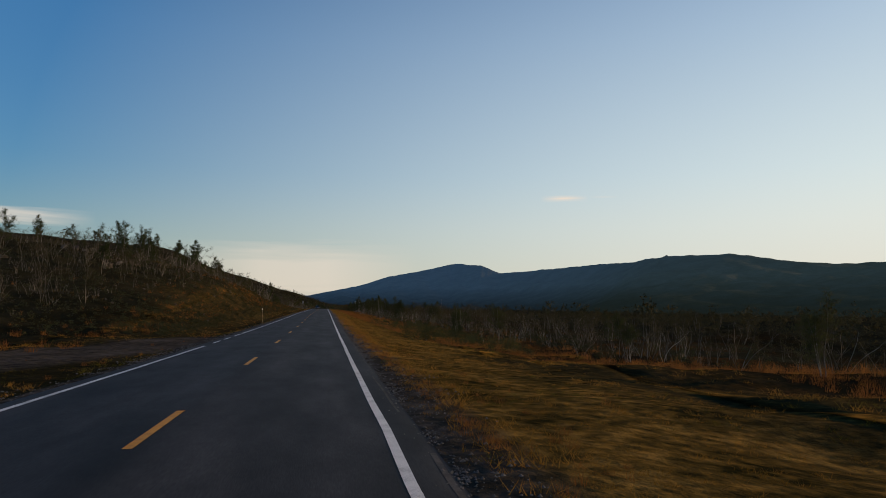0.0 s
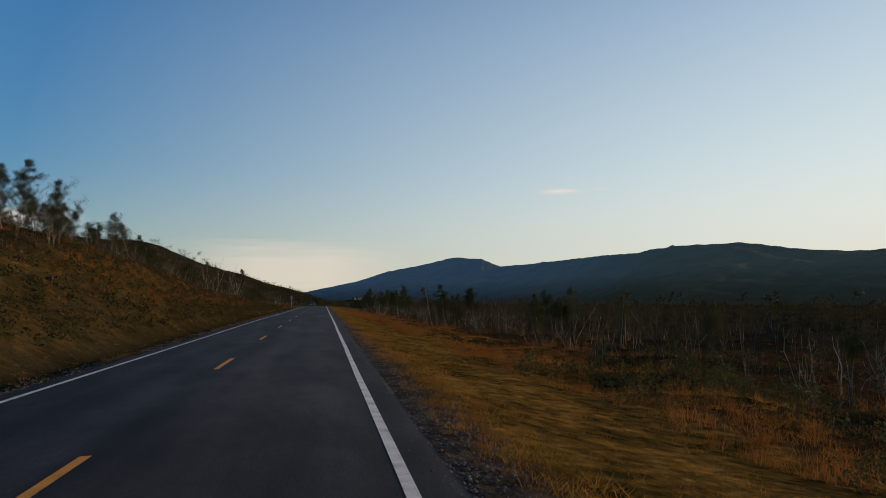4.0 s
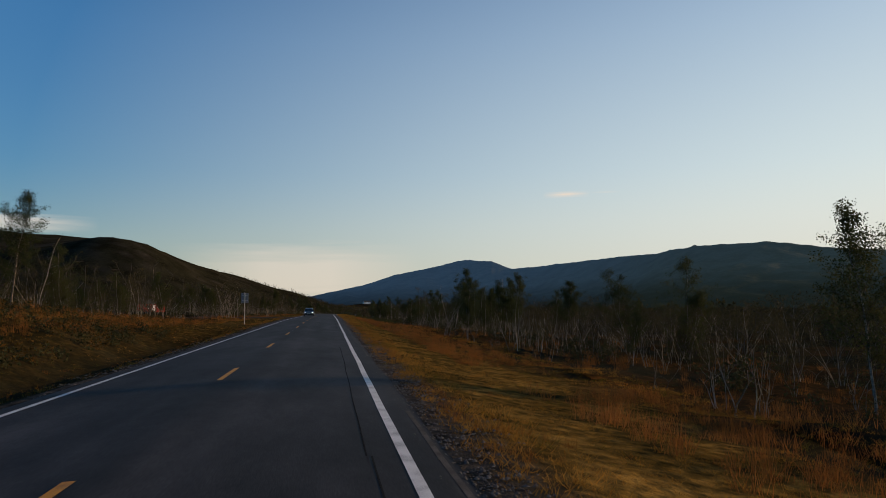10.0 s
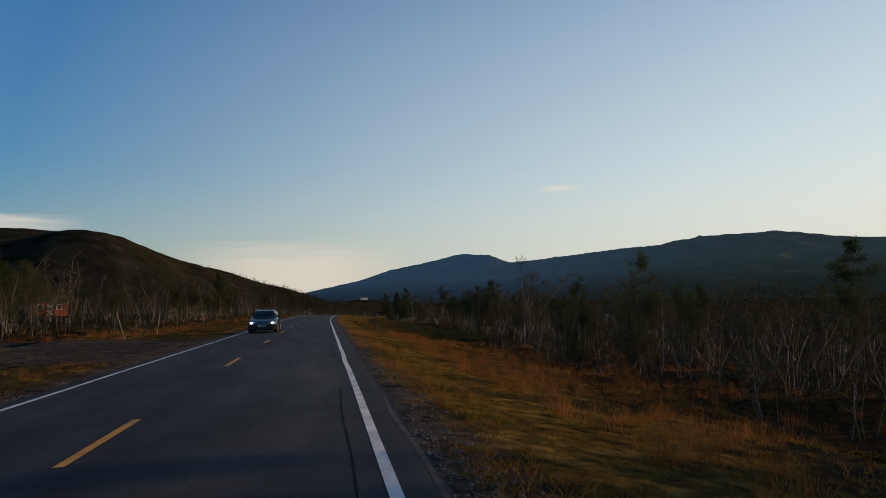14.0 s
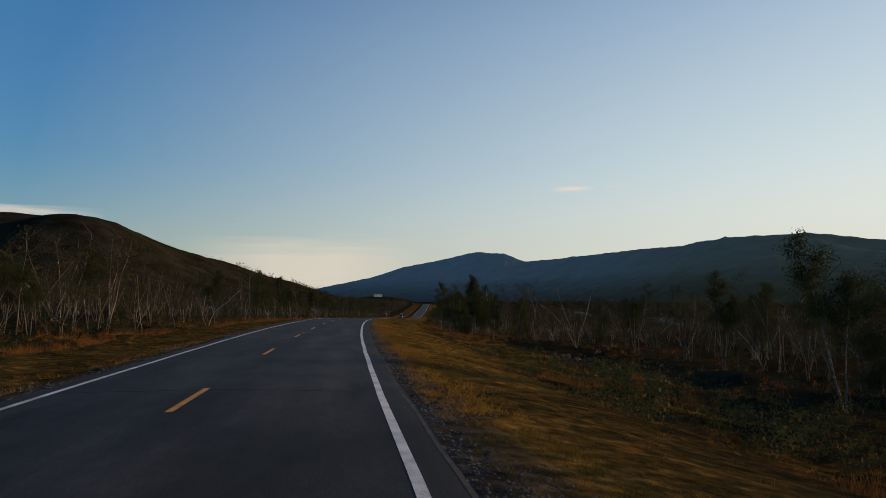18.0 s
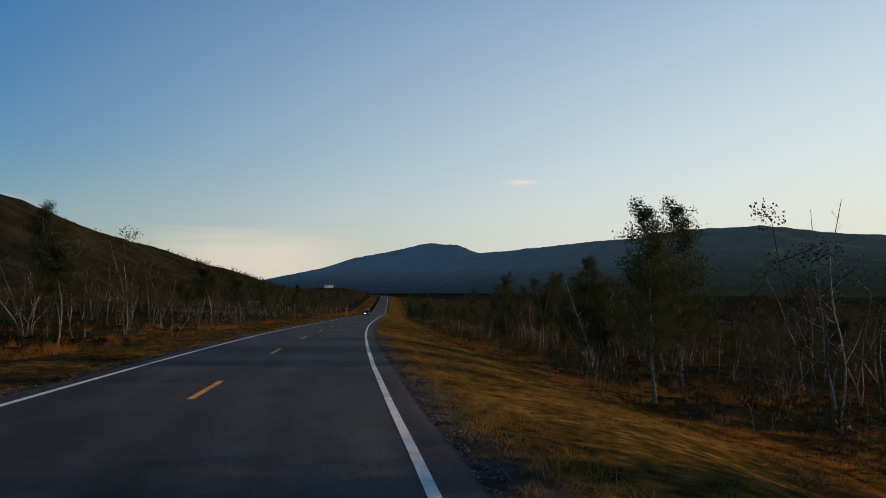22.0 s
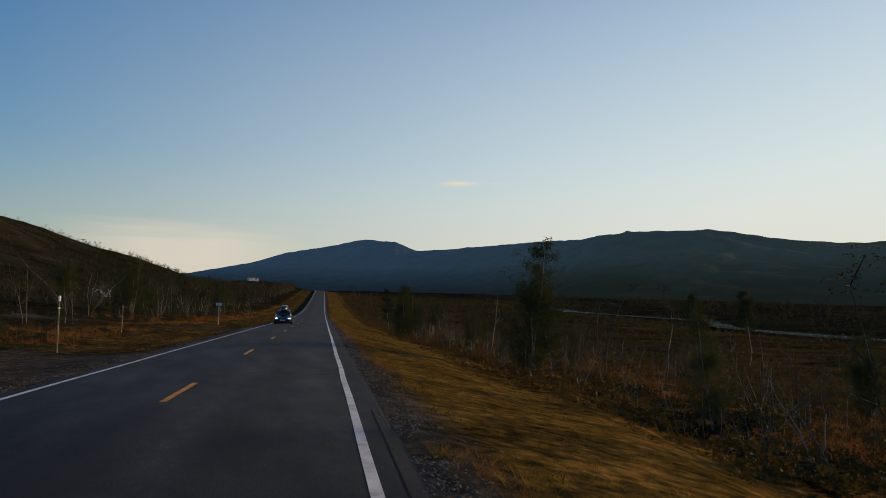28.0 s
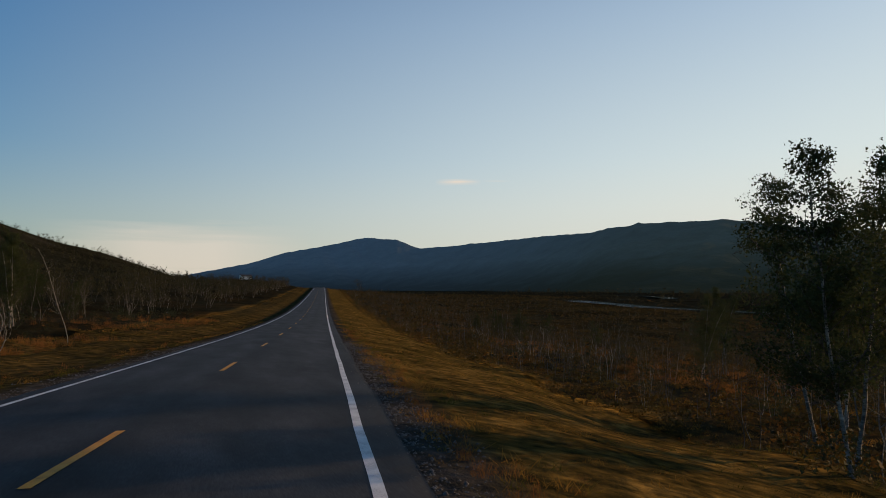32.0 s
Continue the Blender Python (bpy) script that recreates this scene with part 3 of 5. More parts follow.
def paint_lines():
    fine = np.arange(-50, 760, 3.0)
    far = np.arange(757, 1450, 10.0)
    tagged(strip("edge_line", np.concatenate([fine, far]), 2.94, 3.07, .006, WHITE_LINE, road, ragged=.015), "continuous white edge line")
    tagged(strip("edge_line", np.arange(-50, 33.2, 1.6), -3.06, -2.94, .006, WHITE_LINE, road, ragged=.012), "continuous white edge line")
    for a, b in ((33.8, 36.3), (37.7, 39.8), (41.7, 44.3)):      # broken where the lay-by opens
        strip("line_dash", np.array([a, (a + b) / 2, b]), -3.06, -2.94, .006, WHITE_LINE, road)
    tagged(strip("edge_line", np.concatenate([np.arange(45.4, 757, 3.0), far]), -3.06, -2.94, .006, WHITE_LINE, road, ragged=.012), "continuous white edge line")
    rnd = random.Random(4)
    for k in range(-4, 95):
        a = 8.43 + 12 * k
        a += float(np.interp(a, DASH_S, DASH_SHIFT))
        d = strip("centre_dash", np.array([a, a + 1.0, a + 2.0, a + 3.0]), CENTRE(a) - .06, CENTRE(a) + .06, .006, YELLOW_LINE, road)
        if 400 < a < 440:      # the worn ghost of an older, longer dash
            strip("old_line_trace", np.array([a - rnd.uniform(.7, 1.8), a - .05]), CENTRE(a) - .05, CENTRE(a) + .045, .004, OLD_LINE, road)
        if 540 < a < 575:
            strip("old_line_trace", np.array([a + 3.05, a + 4.8]), CENTRE(a) - .03, CENTRE(a) + .03, .004, OLD_LINE, road)
        if rnd.random() < .35 and 150 < a < 400:
            b = a + rnd.uniform(3.6, 8)
            strip("old_line_trace", np.array([b, b + rnd.uniform(.5, 1.2)]), CENTRE(b) - .008, CENTRE(b) + .008, .005, WHITE_LINE, road)
    for a, b, u in ((168, 205, 2.62), (246, 292, 2.66), (204, 226, 2.56), (44, 66, -1.9), (300, 335, 2.7), (541, 585, 3.3)):
        strip("sealed_crack", np.arange(a, b, 1.0), u, u + .022, .004, TAR, road, ragged=.02)
    q = -10.0
    while q < 700:          # dust that lies along the broken edge of the asphalt
        n = rnd.uniform(2.5, 11)
        o = 3.40 + rnd.uniform(-.05, .05)
        if rnd.random() < .75:
            strip("dust_streak", np.arange(q, q + n, .7), o, o + rnd.uniform(.03, .08), .003, DUST, road, ragged=.03)
        q += n + rnd.uniform(.3, 4)
    for a in (26.4, 98, 190.5, 251, 343, 371, 402, 455, 512, 590, 646):
        n = 9
        s0 = np.linspace(a, a + rnd.uniform(-.4, .4), n)
        uu = np.linspace(-2.8 if rnd.random() < .5 else -.3, rnd.choice((-.2, 2.7)), n)
        v = []
        for s1, u1 in zip(s0, uu):
            for d in (0, .04):
                q = s1 + d + .05 * math.sin(u1 * 5)
                x, y = place(q, u1)
                v.append((float(x), float(y), float(level(q) + crossfall(q, u1)) + .016))
        mesh_object("sealed_crack", v, [(2 * i, 2 * i + 2, 2 * i + 3, 2 * i + 1) for i in range(n - 1)], TAR, road)


paint_lines()


# ---- mountains at the end of the valley ----
SPINE = [(-635, 4657, 41), (-116, 4649, 73), (84, 4599, 112), (230, 4594, 144), (414, 4581, 206), (599, 4561, 238), (830, 4575, 293), (972, 4343, 275), (1058, 4168, 217), (1184, 3925, 222), (1287, 3629, 227), (1361, 3333, 230), (1387, 2994, 218), (1368, 2838, 222), (1369, 2613, 219), (1441, 2459, 216), (1494, 2345, 211), (1596, 2178, 177), (1672, 2056, 160), (1745, 1928, 163), (1815, 1646, 159), (1868, 1342, 118), (1860, 975, 76), (1900, 300, 70), (1900, -900, 80)]


def build_mountains():
    p = np.array(SPINE, float)
    d = np.r_[0, np.cumsum(np.linalg.norm(np.diff(p[:, :2], axis=0), axis=1))]
    t = np.linspace(0, d[-1], 420)
    c = np.stack([np.interp(t, d, p[:, k]) for k in range(3)], -1)
    for at, rise, wide in ((3528, 7, 18), (3822, 4, 26), (1556, 5, 60), (2300, 3, 40)):      # rocky tors on the crest
        c[:, 2] += rise * np.exp(-((t - at) / wide) ** 2)
    c[:, 2] += 1.6 * waves(t, t * 0, 70, 2) + .8 * waves(t, t * 0, 22, 6)
    back = np.array([0, -260, -600])
    front = np.concatenate([np.linspace(0, 120, 7)[1:], np.linspace(120, 1150, 24)[1:]])
    rows = np.concatenate([back[::-1], front])
    # the slope falls towards the valley's middle
    target = np.array([150.0, 1200.0])
    v = target - c[:, :2]
    v = v / np.linalg.norm(v, axis=1)[:, None]
    v = np.stack([np.convolve(np.pad(v[:, k], 12, mode="edge"), np.ones(25) / 25, "valid") for k in range(2)], -1)
    out = []
    for r in rows:
        x, y = c[:, 0] + v[:, 0] * r, c[:, 1] + v[:, 1] * r
        if r <= 0:
            z = c[:, 2] * (1 + r / 900.0)
        else:
            f = r / 1150.0
            z = c[:, 2] * ((1 - f) ** 1.55) - 14 * f
            z = z + (waves(x, y, 260, 14) * 16 + waves(x, y, 90, 15) * 5) * min(1, r / 300.0) * (1 - f)
        out.append(np.stack([x, y, z], -1))
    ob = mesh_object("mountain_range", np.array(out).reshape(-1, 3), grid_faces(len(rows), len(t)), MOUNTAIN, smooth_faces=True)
    return tagged(ob, "long bare fell ridge with blue evening haze painted on", "mountain", kind="structure")


def mountain_material():
    m = backdrop("haze_glow_fell", [(.035, .045, .035), (.055, .06, .045), (.075, .075, .06)], (.5, .5, .5), 1.0)
    N, L = m.node_tree.nodes, m.node_tree.links
    b = N["Principled BSDF"]
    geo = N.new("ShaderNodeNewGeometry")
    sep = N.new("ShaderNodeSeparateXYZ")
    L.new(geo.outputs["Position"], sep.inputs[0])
    # haze is put into the surface's own emission, bluer with distance
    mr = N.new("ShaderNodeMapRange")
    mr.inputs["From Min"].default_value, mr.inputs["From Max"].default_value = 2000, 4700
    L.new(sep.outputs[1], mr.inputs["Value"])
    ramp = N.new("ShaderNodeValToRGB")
    ramp.color_ramp.elements[0].color = (*HAZE_GLOW_NEAR, 1)
    ramp.color_ramp.elements[1].color = (*HAZE_GLOW_FAR, 1)
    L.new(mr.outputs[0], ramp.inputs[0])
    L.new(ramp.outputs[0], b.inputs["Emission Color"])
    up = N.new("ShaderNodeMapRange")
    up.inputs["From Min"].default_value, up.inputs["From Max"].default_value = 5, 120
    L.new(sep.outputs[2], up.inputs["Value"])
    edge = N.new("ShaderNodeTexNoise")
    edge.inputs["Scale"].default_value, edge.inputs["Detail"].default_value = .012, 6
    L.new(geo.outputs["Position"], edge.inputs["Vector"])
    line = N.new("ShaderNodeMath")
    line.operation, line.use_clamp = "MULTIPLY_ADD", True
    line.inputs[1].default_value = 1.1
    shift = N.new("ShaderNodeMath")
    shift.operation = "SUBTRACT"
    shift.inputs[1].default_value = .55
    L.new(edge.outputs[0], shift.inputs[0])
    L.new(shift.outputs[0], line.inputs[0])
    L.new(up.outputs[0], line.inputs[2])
    foot_glow = N.new("ShaderNodeMath")          # painted haze glow is halved towards the slope's foot, to darken it
    foot_glow.operation = "MULTIPLY_ADD"
    foot_glow.inputs[1].default_value, foot_glow.inputs[2].default_value = .5, .52
    L.new(up.outputs[0], foot_glow.inputs[0])
    L.new(foot_glow.outputs[0], b.inputs["Emission Strength"])
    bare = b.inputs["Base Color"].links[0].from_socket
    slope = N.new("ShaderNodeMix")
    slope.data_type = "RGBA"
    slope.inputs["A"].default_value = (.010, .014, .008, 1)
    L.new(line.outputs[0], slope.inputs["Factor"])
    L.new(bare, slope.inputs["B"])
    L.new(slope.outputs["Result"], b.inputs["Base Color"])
    return m


HAZE_GLOW_NEAR, HAZE_GLOW_FAR = (.013, .0185, .018), (.016, .032, .062)     # haze painted as surface glow: for air over 2 km and over 4.5 km
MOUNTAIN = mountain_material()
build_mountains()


# ---- the river ----
def build_river():
    s = np.concatenate([np.arange(560, 1300, 4.0), np.linspace(1300, 2500, 40)])
    mid = np.interp(s, RIVER_S, RIVER_U)
    rows = []
    for k in (-1, -.5, 0, .5, 1):
        u = mid + k * (6.5 + 2.0 * waves(s, s * 0, 90, 3)) + 2 * waves(s, s * 0, 60, 9)
        x, y = place(s, u)
        rows.append(np.stack([x, y, level(s) - 5.7 + 0 * x], -1))
    v = np.stack(rows, 1)
    m = plain("river_water", (.02, .03, .035), rough=.08, spec=.5)
    N, L = m.node_tree.nodes, m.node_tree.links
    co, t, bp = N.new("ShaderNodeTexCoord"), N.new("ShaderNodeTexNoise"), N.new("ShaderNodeBump")
    t.inputs["Scale"].default_value = .8
    bp.inputs["Strength"].default_value, bp.inputs["Distance"].default_value = .08, .1
    L.new(co.outputs["Object"], t.inputs["Vector"])
    L.new(t.outputs[0], bp.inputs["Height"])
    L.new(bp.outputs[0], N["Principled BSDF"].inputs["Normal"])
    ob = mesh_object("water", v.reshape(-1, 3), grid_faces(len(s), 5)[:, ::-1], m)
    return tagged(ob, "narrow pale river winding through the flat", "river", kind="structure")


build_river()


# ---- trees ----
def tube(points, radii, sides=6):
    """Vertices and quads of a tapered limb along points."""
    p, r = np.asarray(points, float), np.asarray(radii, float)
    t = np.gradient(p, axis=0)
    t /= np.linalg.norm(t, axis=1)[:, None] + 1e-9
    a = np.cross(t, (.3, 1, .1))
    a /= np.linalg.norm(a, axis=1)[:, None] + 1e-9
    b = np.cross(t, a)
    an = np.linspace(0, 2 * np.pi, sides, endpoint=False)
    v = p[:, None, :] + r[:, None, None] * (np.cos(an)[None, :, None] * a[:, None, :] + np.sin(an)[None, :, None] * b[:, None, :])
    i = np.arange(len(p) - 1)[:, None] * sides
    j = np.arange(sides)[None, :]
    k = (j + 1) % sides
    return v.reshape(-1, 3), np.stack([i + j, i + k, i + sides + k, i + sides + j], -1).reshape(-1, 4)


def tri(f):
    """Quads split into triangles."""
    return f if f.shape[1] == 3 else np.concatenate([f[:, :3], f[:, (0, 2, 3)]])


def join(parts):
    vs, fs, n = [], [], 0
    for v, f in parts:
        vs.append(v)
        fs.append(tri(f) + n)
        n += len(v)
    return np.concatenate(vs), np.concatenate(fs)


def wander(rnd, start, way, length, steps, bend, rise=0.0):
    p, d = [np.array(start, float)], np.array(way, float)
    for _ in range(steps):
        d = d + rnd.normal(0, bend, 3) + np.array((0, 0, rise))
        d /= np.linalg.norm(d)
        p.append(p[-1] + d * length / steps)
    return np.array(p)


def leaves(rnd, centres, count, spread, size):
    """Small three-cornered leaves scattered round the ends of twigs."""
    c = centres[rnd.randint(0, len(centres), count)] + np.clip(rnd.normal(0, 1, (count, 3)), -1.5, 1.5) * spread * np.array((1, 1, .8))
    a = rnd.normal(0, 1, (count, 3))
    a /= np.linalg.norm(a, axis=1)[:, None]
    b = np.cross(a, rnd.normal(0, 1, (count, 3)))
    b /= np.linalg.norm(b, axis=1)[:, None] + 1e-9
    sz = size * rnd.uniform(.6, 1.4, (count, 1))
    v = np.stack([c - a * sz, c + b * sz * .75 + a * sz * .5, c - b * sz * .7 + a * sz * .6], 1)
    return v.reshape(-1, 3), np.arange(count * 3).reshape(-1, 3)


def birch(seed, height, stems, leafy, leaf_count=1500, leaf_size=.034, sides=6, crown_from=.22, n=9, limb_sides=4, dense=False):
    """Trunk, limb and leaf meshes of one mountain birch, standing at the origin."""
    rnd = np.random.RandomState(seed)
    trunk, limb, ends = [], [], []
    for k in range(stems):
        a = rnd.uniform(0, 6.28)
        lean = rnd.uniform(.05, .24 if leafy else .3) if stems > 1 else rnd.uniform(.0, .12)
        h = height * (1 if k == 0 else rnd.uniform(.62, .95))
        p = wander(rnd, (.14 * math.cos(a) * (stems > 1), .14 * math.sin(a) * (stems > 1), -.25), (lean * math.cos(a), lean * math.sin(a), 1), h + .25, n, .085 if leafy else (.11 if stems == 1 else .17), .09)
        r = np.linspace(1, .16, n + 1) ** .8 * height * (rnd.uniform(.0055, .0080) if leafy else rnd.uniform(.0042, .0074))
        r[0] *= 1.5
        trunk.append(tube(p, r, sides))
        for j in range(int((19 if leafy else 7) * (1.9 if stems == 1 else 1.3 if stems == 2 else .9) * (1.4 if dense else 1)) + 1):
            f = (crown_from if leafy else .3) + (.98 - (crown_from if leafy else .3)) * ((j * .618 + rnd.uniform(0, .12)) % 1)
            i = f * n
            q = p[int(i)] + (p[min(n, int(i) + 1)] - p[int(i)]) * (i % 1)
            b = rnd.uniform(0, 6.28)
            up = rnd.uniform(.35, 1.3) if leafy else rnd.uniform(.2, 1.4)
            ln = height * (rnd.uniform(.12, .25) if leafy else rnd.uniform(.05, .17)) * (1.3 - .95 * abs(f - .4)) * (1 - .55 * float(smooth((f - .62) / .36))) * (1.15 if dense else 1)
            lp = wander(rnd, q, (math.cos(b), math.sin(b), up), ln, 4, .18, .07)
            limb.append(tube(lp, np.linspace(1, .3, 5) * r[int(i)] * (.38 if leafy else .42), limb_sides))
            bushy = 1.0 if dense else rnd.choice((.3, .7, 1.0, 1.0))      # some limbs carry few leaves
            got = list(lp[1:]) + [lp[-1], (lp[2] + lp[3]) / 2]
            for _ in range(3 if leafy else 2):
                w = wander(rnd, lp[rnd.randint(1, 5)], (rnd.normal(), rnd.normal(), .6), ln * rnd.uniform(.3, .6), 2, .2)
                limb.append(tube(w, np.linspace(1, .4, 3) * r[int(i)] * .2, 3))
                got += [w[1], w[2]]
            ends.extend(e for e in got if rnd.rand() < bushy * min(1.0, ln / (height * .17)))
        ends += [p[-1], p[-2], (p[-1] + p[-2]) / 2]
    out = [join(trunk), join(limb)]
    if leafy:
        e = np.array(ends)
        fine = leaves(rnd, e, leaf_count, height * .024, leaf_size)
        core = leaves(rnd, e, leaf_count // 3, height * .018, leaf_size * 1.35)
        out.append(join([fine, core]))
    return out


def tree_model(kind, seed, height, stems, leafy, bark, dense=False, crown_from=.24):
    tree = empty(kind, 0, 0, -500)
    g = birch(seed, height, stems, leafy, leaf_count=(13000 if dense else 8800) if leafy else 0, leaf_size=.031, crown_from=.06 if dense else crown_from, dense=dense)
    if leafy:
        mesh_object("trunk", g[0][0], g[0][1], bark, tree, True)
        v, f = join([g[1], g[2]])
        mesh_object("crown", v, f, [TWIG, LEAF], tree, slots=np.r_[np.zeros(len(tri(g[1][1]))), np.ones(len(g[2][1]))])
    else:
        mesh_object("trunk", *join([g[0], g[1]]), bark, tree, True)
    return tree


def stand(model, s, u, height_scale=1.0, turn=0.0, tilt=(0, 0)):
    x, y = place(s, u)
    ob = copy_thing(model, Matrix.LocRotScale((float(x), float(y), float(land(s, u)) - .05), Euler((tilt[0], tilt[1], turn)), None))
    ob.scale = (height_scale,) * 3
    return ob


LEAFY = [tagged(tree_model("birch_tree", 10 + k, 6.0, st, True, BARK), lab, "birch tree", "roadside birches")
         for k, (st, lab) in enumerate(((1, "slender leafy mountain birch with a pale trunk"), (2, "two-stemmed leafy mountain birch, dark against the sky"), (3, "many-stemmed leafy mountain birch in heath"), (1, "leafy birch with an open ragged crown"), (2, "leafy birch leaning a little, white stems")))]
LEAFY += [tagged(tree_model("birch_tree", 60 + k, 6.0, st, True, BARK, True), "dense dark birch, leafy almost to the ground", "birch tree", "roadside birches") for k, st in enumerate((2, 3))]
LEAFY += [tagged(tree_model("birch_tree", 70 + k, 6.0, st, True, BARK, crown_from=.45), "tall birch with a clean white trunk and a high crown", "birch tree", "roadside birches") for k, st in enumerate((1, 2, 1))]
BARE = [tagged(tree_model("bare_birch", 40 + k, 5.0, st, False, DEADWOOD), lab, "bare birch", "dead white birches")
        for k, (st, lab) in enumerate(((1, "dead white birch stem with a few bare limbs"), (3, "clump of bare white birch stems"), (2, "forked leafless birch, pale bark"), (4, "low thicket of dead crooked birch stems"), (1, "crooked bare birch pole standing in red heath")))]
BARE += [tagged(tree_model("bare_birch", 80 + k, 5.0, st, False, DEADWOOD), lab, "bare birch", "dead white birches")
         for k, (st, lab) in enumerate(((1, "tall dead birch snag with short broken limbs"), (1, "straight bleached birch snag without bark"), (2, "pair of leaning dead birch stems")))]


# trees that stand out along the way: metres along, metres to the right, height, leafy or bare, model
KEY_TREES = [
    (294.7, -11.7, 4.4, 0, 1), (297, -12.6, 4.8, 0, 3), (299, -11.4, 4.0, 0, 2), (301.2, -11.2, 4.6, 0, 0), (304, -12.5, 4.2, 0, 1),
    (242, -17, 7.4, 1, 3), (246, -17, 5.8, 0, 0), (234, -17, 6.8, 0, 1), (236.5, -17.5, 6.2, 0, 2), (231, -16, 5.6, 0, 0), (282, -17, 6.0, 1, 1), (271, -19, 5.4, 1, 2),
    (21.8, 19.1, 3.9, 1, 2), (105, -33, 4.2, 1, 1), (117, -34, 5, 1, 2), (120, -44, 5, 1, 4), (128, -36, 5, 1, 2), (137, -30, 4.6, 1, 0),
    (143, -33, 7, 1, 1), (151, 14.1, 6.6, 0, 5), (153, 15.6, 3.6, 0, 1), (149, -33, 5, 0, 0), (150, -25, 7, 1, 0), (148.9, 15.3, 5.6, 1, 0), (158.8, 18.1, 4.6, 1, 0),
    (166, -22, 6, 1, 3), (170, -31, 8, 1, 1), (176.8, -13.4, 5.6, 0, 1), (186, -24, 6, 1, 4), (190.6, 11.6, 6.9, 0, 6), (191.4, 11.9, 3.6, 0, 7), (194.4, 15.0, 4.4, 0, 5), (187.3, 11.4, 3.8, 0, 4), (195.5, 12.6, 2.8, 0, 3),
    (206, 23, 6.2, 0, 1), (208, -17.5, 6.5, 0, 1), (214, -16, 7, 0, 0), (220, 38, 7.5, 0, 5), (214.7, 18.2, 7.3, 1, 3), (239, 25.2, 7.6, 1, 5), (250, 12.8, 5.9, 1, 0), (283.5, 15.4, 6.2, 1, 1), (288, 19, 7.2, 1, 5), (295.7, 21.2, 7.0, 1, 6), (312, 15.5, 5.3, 1, 5), (286, 24.4, 8.0, 0, 6), (361.2, 21.9, 8.3, 1, 0), (68.8, 18, 3.4, 0, 2), (69.2, 19.6, 3.1, 0, 0), (78, 16.8, 4.6, 1, 6), (57.3, 10.4, 1.5, 1, 6), (460.7, -13.7, 7.5, 1, 0), (466, -13.5, 6.9, 1, 2), (480, -13.6, 7.6, 1, 3), (693.2, -28.7, 7.5, 1, 5), (700, -31, 6.5, 1, 6), (709, -27, 5.5, 1, 5), (222, -16.5, 5, 0, 3),
    (226, -22, 6.4, 1, 3), (232, -26, 8, 1, 2), (250, -24, 7.2, 1, 0), (256, 14, 6.8, 1, 0), (256.8, 18.4, 6.9, 1, 3), (262, 33, 5.2, 1, 1),
    (263.6, 13.5, 6, 0, 3), (267, 25.9, 6.0, 1, 4), (268.9, 18.2, 5.8, 1, 3), (271.7, 13.8, 3.9, 0, 1), (275.7, 16.5, 6.1, 0, 4), (299, 26.6, 8, 1, 2),
    (307.6, 27.3, 7.8, 1, 0), (369, 28.2, 6.4, 1, 1), (408.8, -12.5, 4, 0, 4), (411.7, -11, 4.4, 0, 0), (419, -10.4, 4.6, 0, 2), (440.5, 14.6, 6.4, 1, 5), (446, 16.2, 8.4, 1, 1), (463.7, 13.2, 8.4, 1, 3),
    (450, 13.4, 7.6, 1, 4), (452, 19, 7.4, 1, 2), (461, 18.4, 8.6, 0, 5), (464, 20.5, 8.4, 0, 6), (473.4, 18.9, 10.6, 1, 3), (476.5, 15.6, 7.4, 0, 0),
    (481, 16, 8.2, 1, 0), (482.6, 18.8, 6.7, 1, 1), (496, 26, 7, 1, 1), (500, 32, 6.5, 1, 0), (505.5, 19.5, 8.6, 1, 1), (518.5, 18.3, 8.8, 1, 5), (523, 21, 7.6, 1, 1), (528, 27.5, 10.0, 1, 3), (541.4, 17, 7.8, 1, 0), (536.7, 11.8, 5.2, 1, 6),
    (526, 17.5, 4.6, 1, 2), (530, 33, 8, 1, 3), (533, 20, 6.6, 1, 4), (545, 30, 7.6, 1, 2), (585, 16, 3, 0, 3), (592, 22, 3.4, 0, 4),
    (608.8, 13.6, 8.6, 1, 5), (609.5, 15.2, 7.4, 1, 0), (612, 17.5, 4.4, 0, 1), (622, 16, 2.8, 0, 3), (629, 14.5, 2.6, 0, 1), (636.4, 18.3, 6.6, 0, 4), (638, 20.5, 3.6, 0, 3),
    (640, 42, 9.0, 1, 3), (645, 16, 3.2, 0, 3), (650, 55, 10.5, 1, 7), (651.8, 12, 7.0, 1, 5), (653.2, 13.2, 6.6, 1, 2), (660, 12.2, 6.4, 1, 5),
    (664.5, -21, 5.6, 1, 2), (666, 17, 3.4, 0, 1), (674.5, 12.2, 7.2, 1, 0), (676.5, 14, 8, 1, 3), (679.6, 20.5, 8.6, 0, 2), (681, 16.6, 9, 1, 0),
    (684, 20, 7.4, 1, 4), (692.8, -10.2, 4, 0, 2), (700, 24, 6, 1, 1), (700.4, -10, 5, 0, 0), (712, 33, 7.5, 1, 1)]
rng = np.random.RandomState(7)
for s, u, h, leafy, k in KEY_TREES:
    stand((LEAFY if leafy else BARE)[k], s, u, (h - .65 * (u > 9) * (h > 3)) / (6.3 if leafy else 5.0), rng.uniform(0, 6.28), tuple(rng.normal(0, .04, 2)))


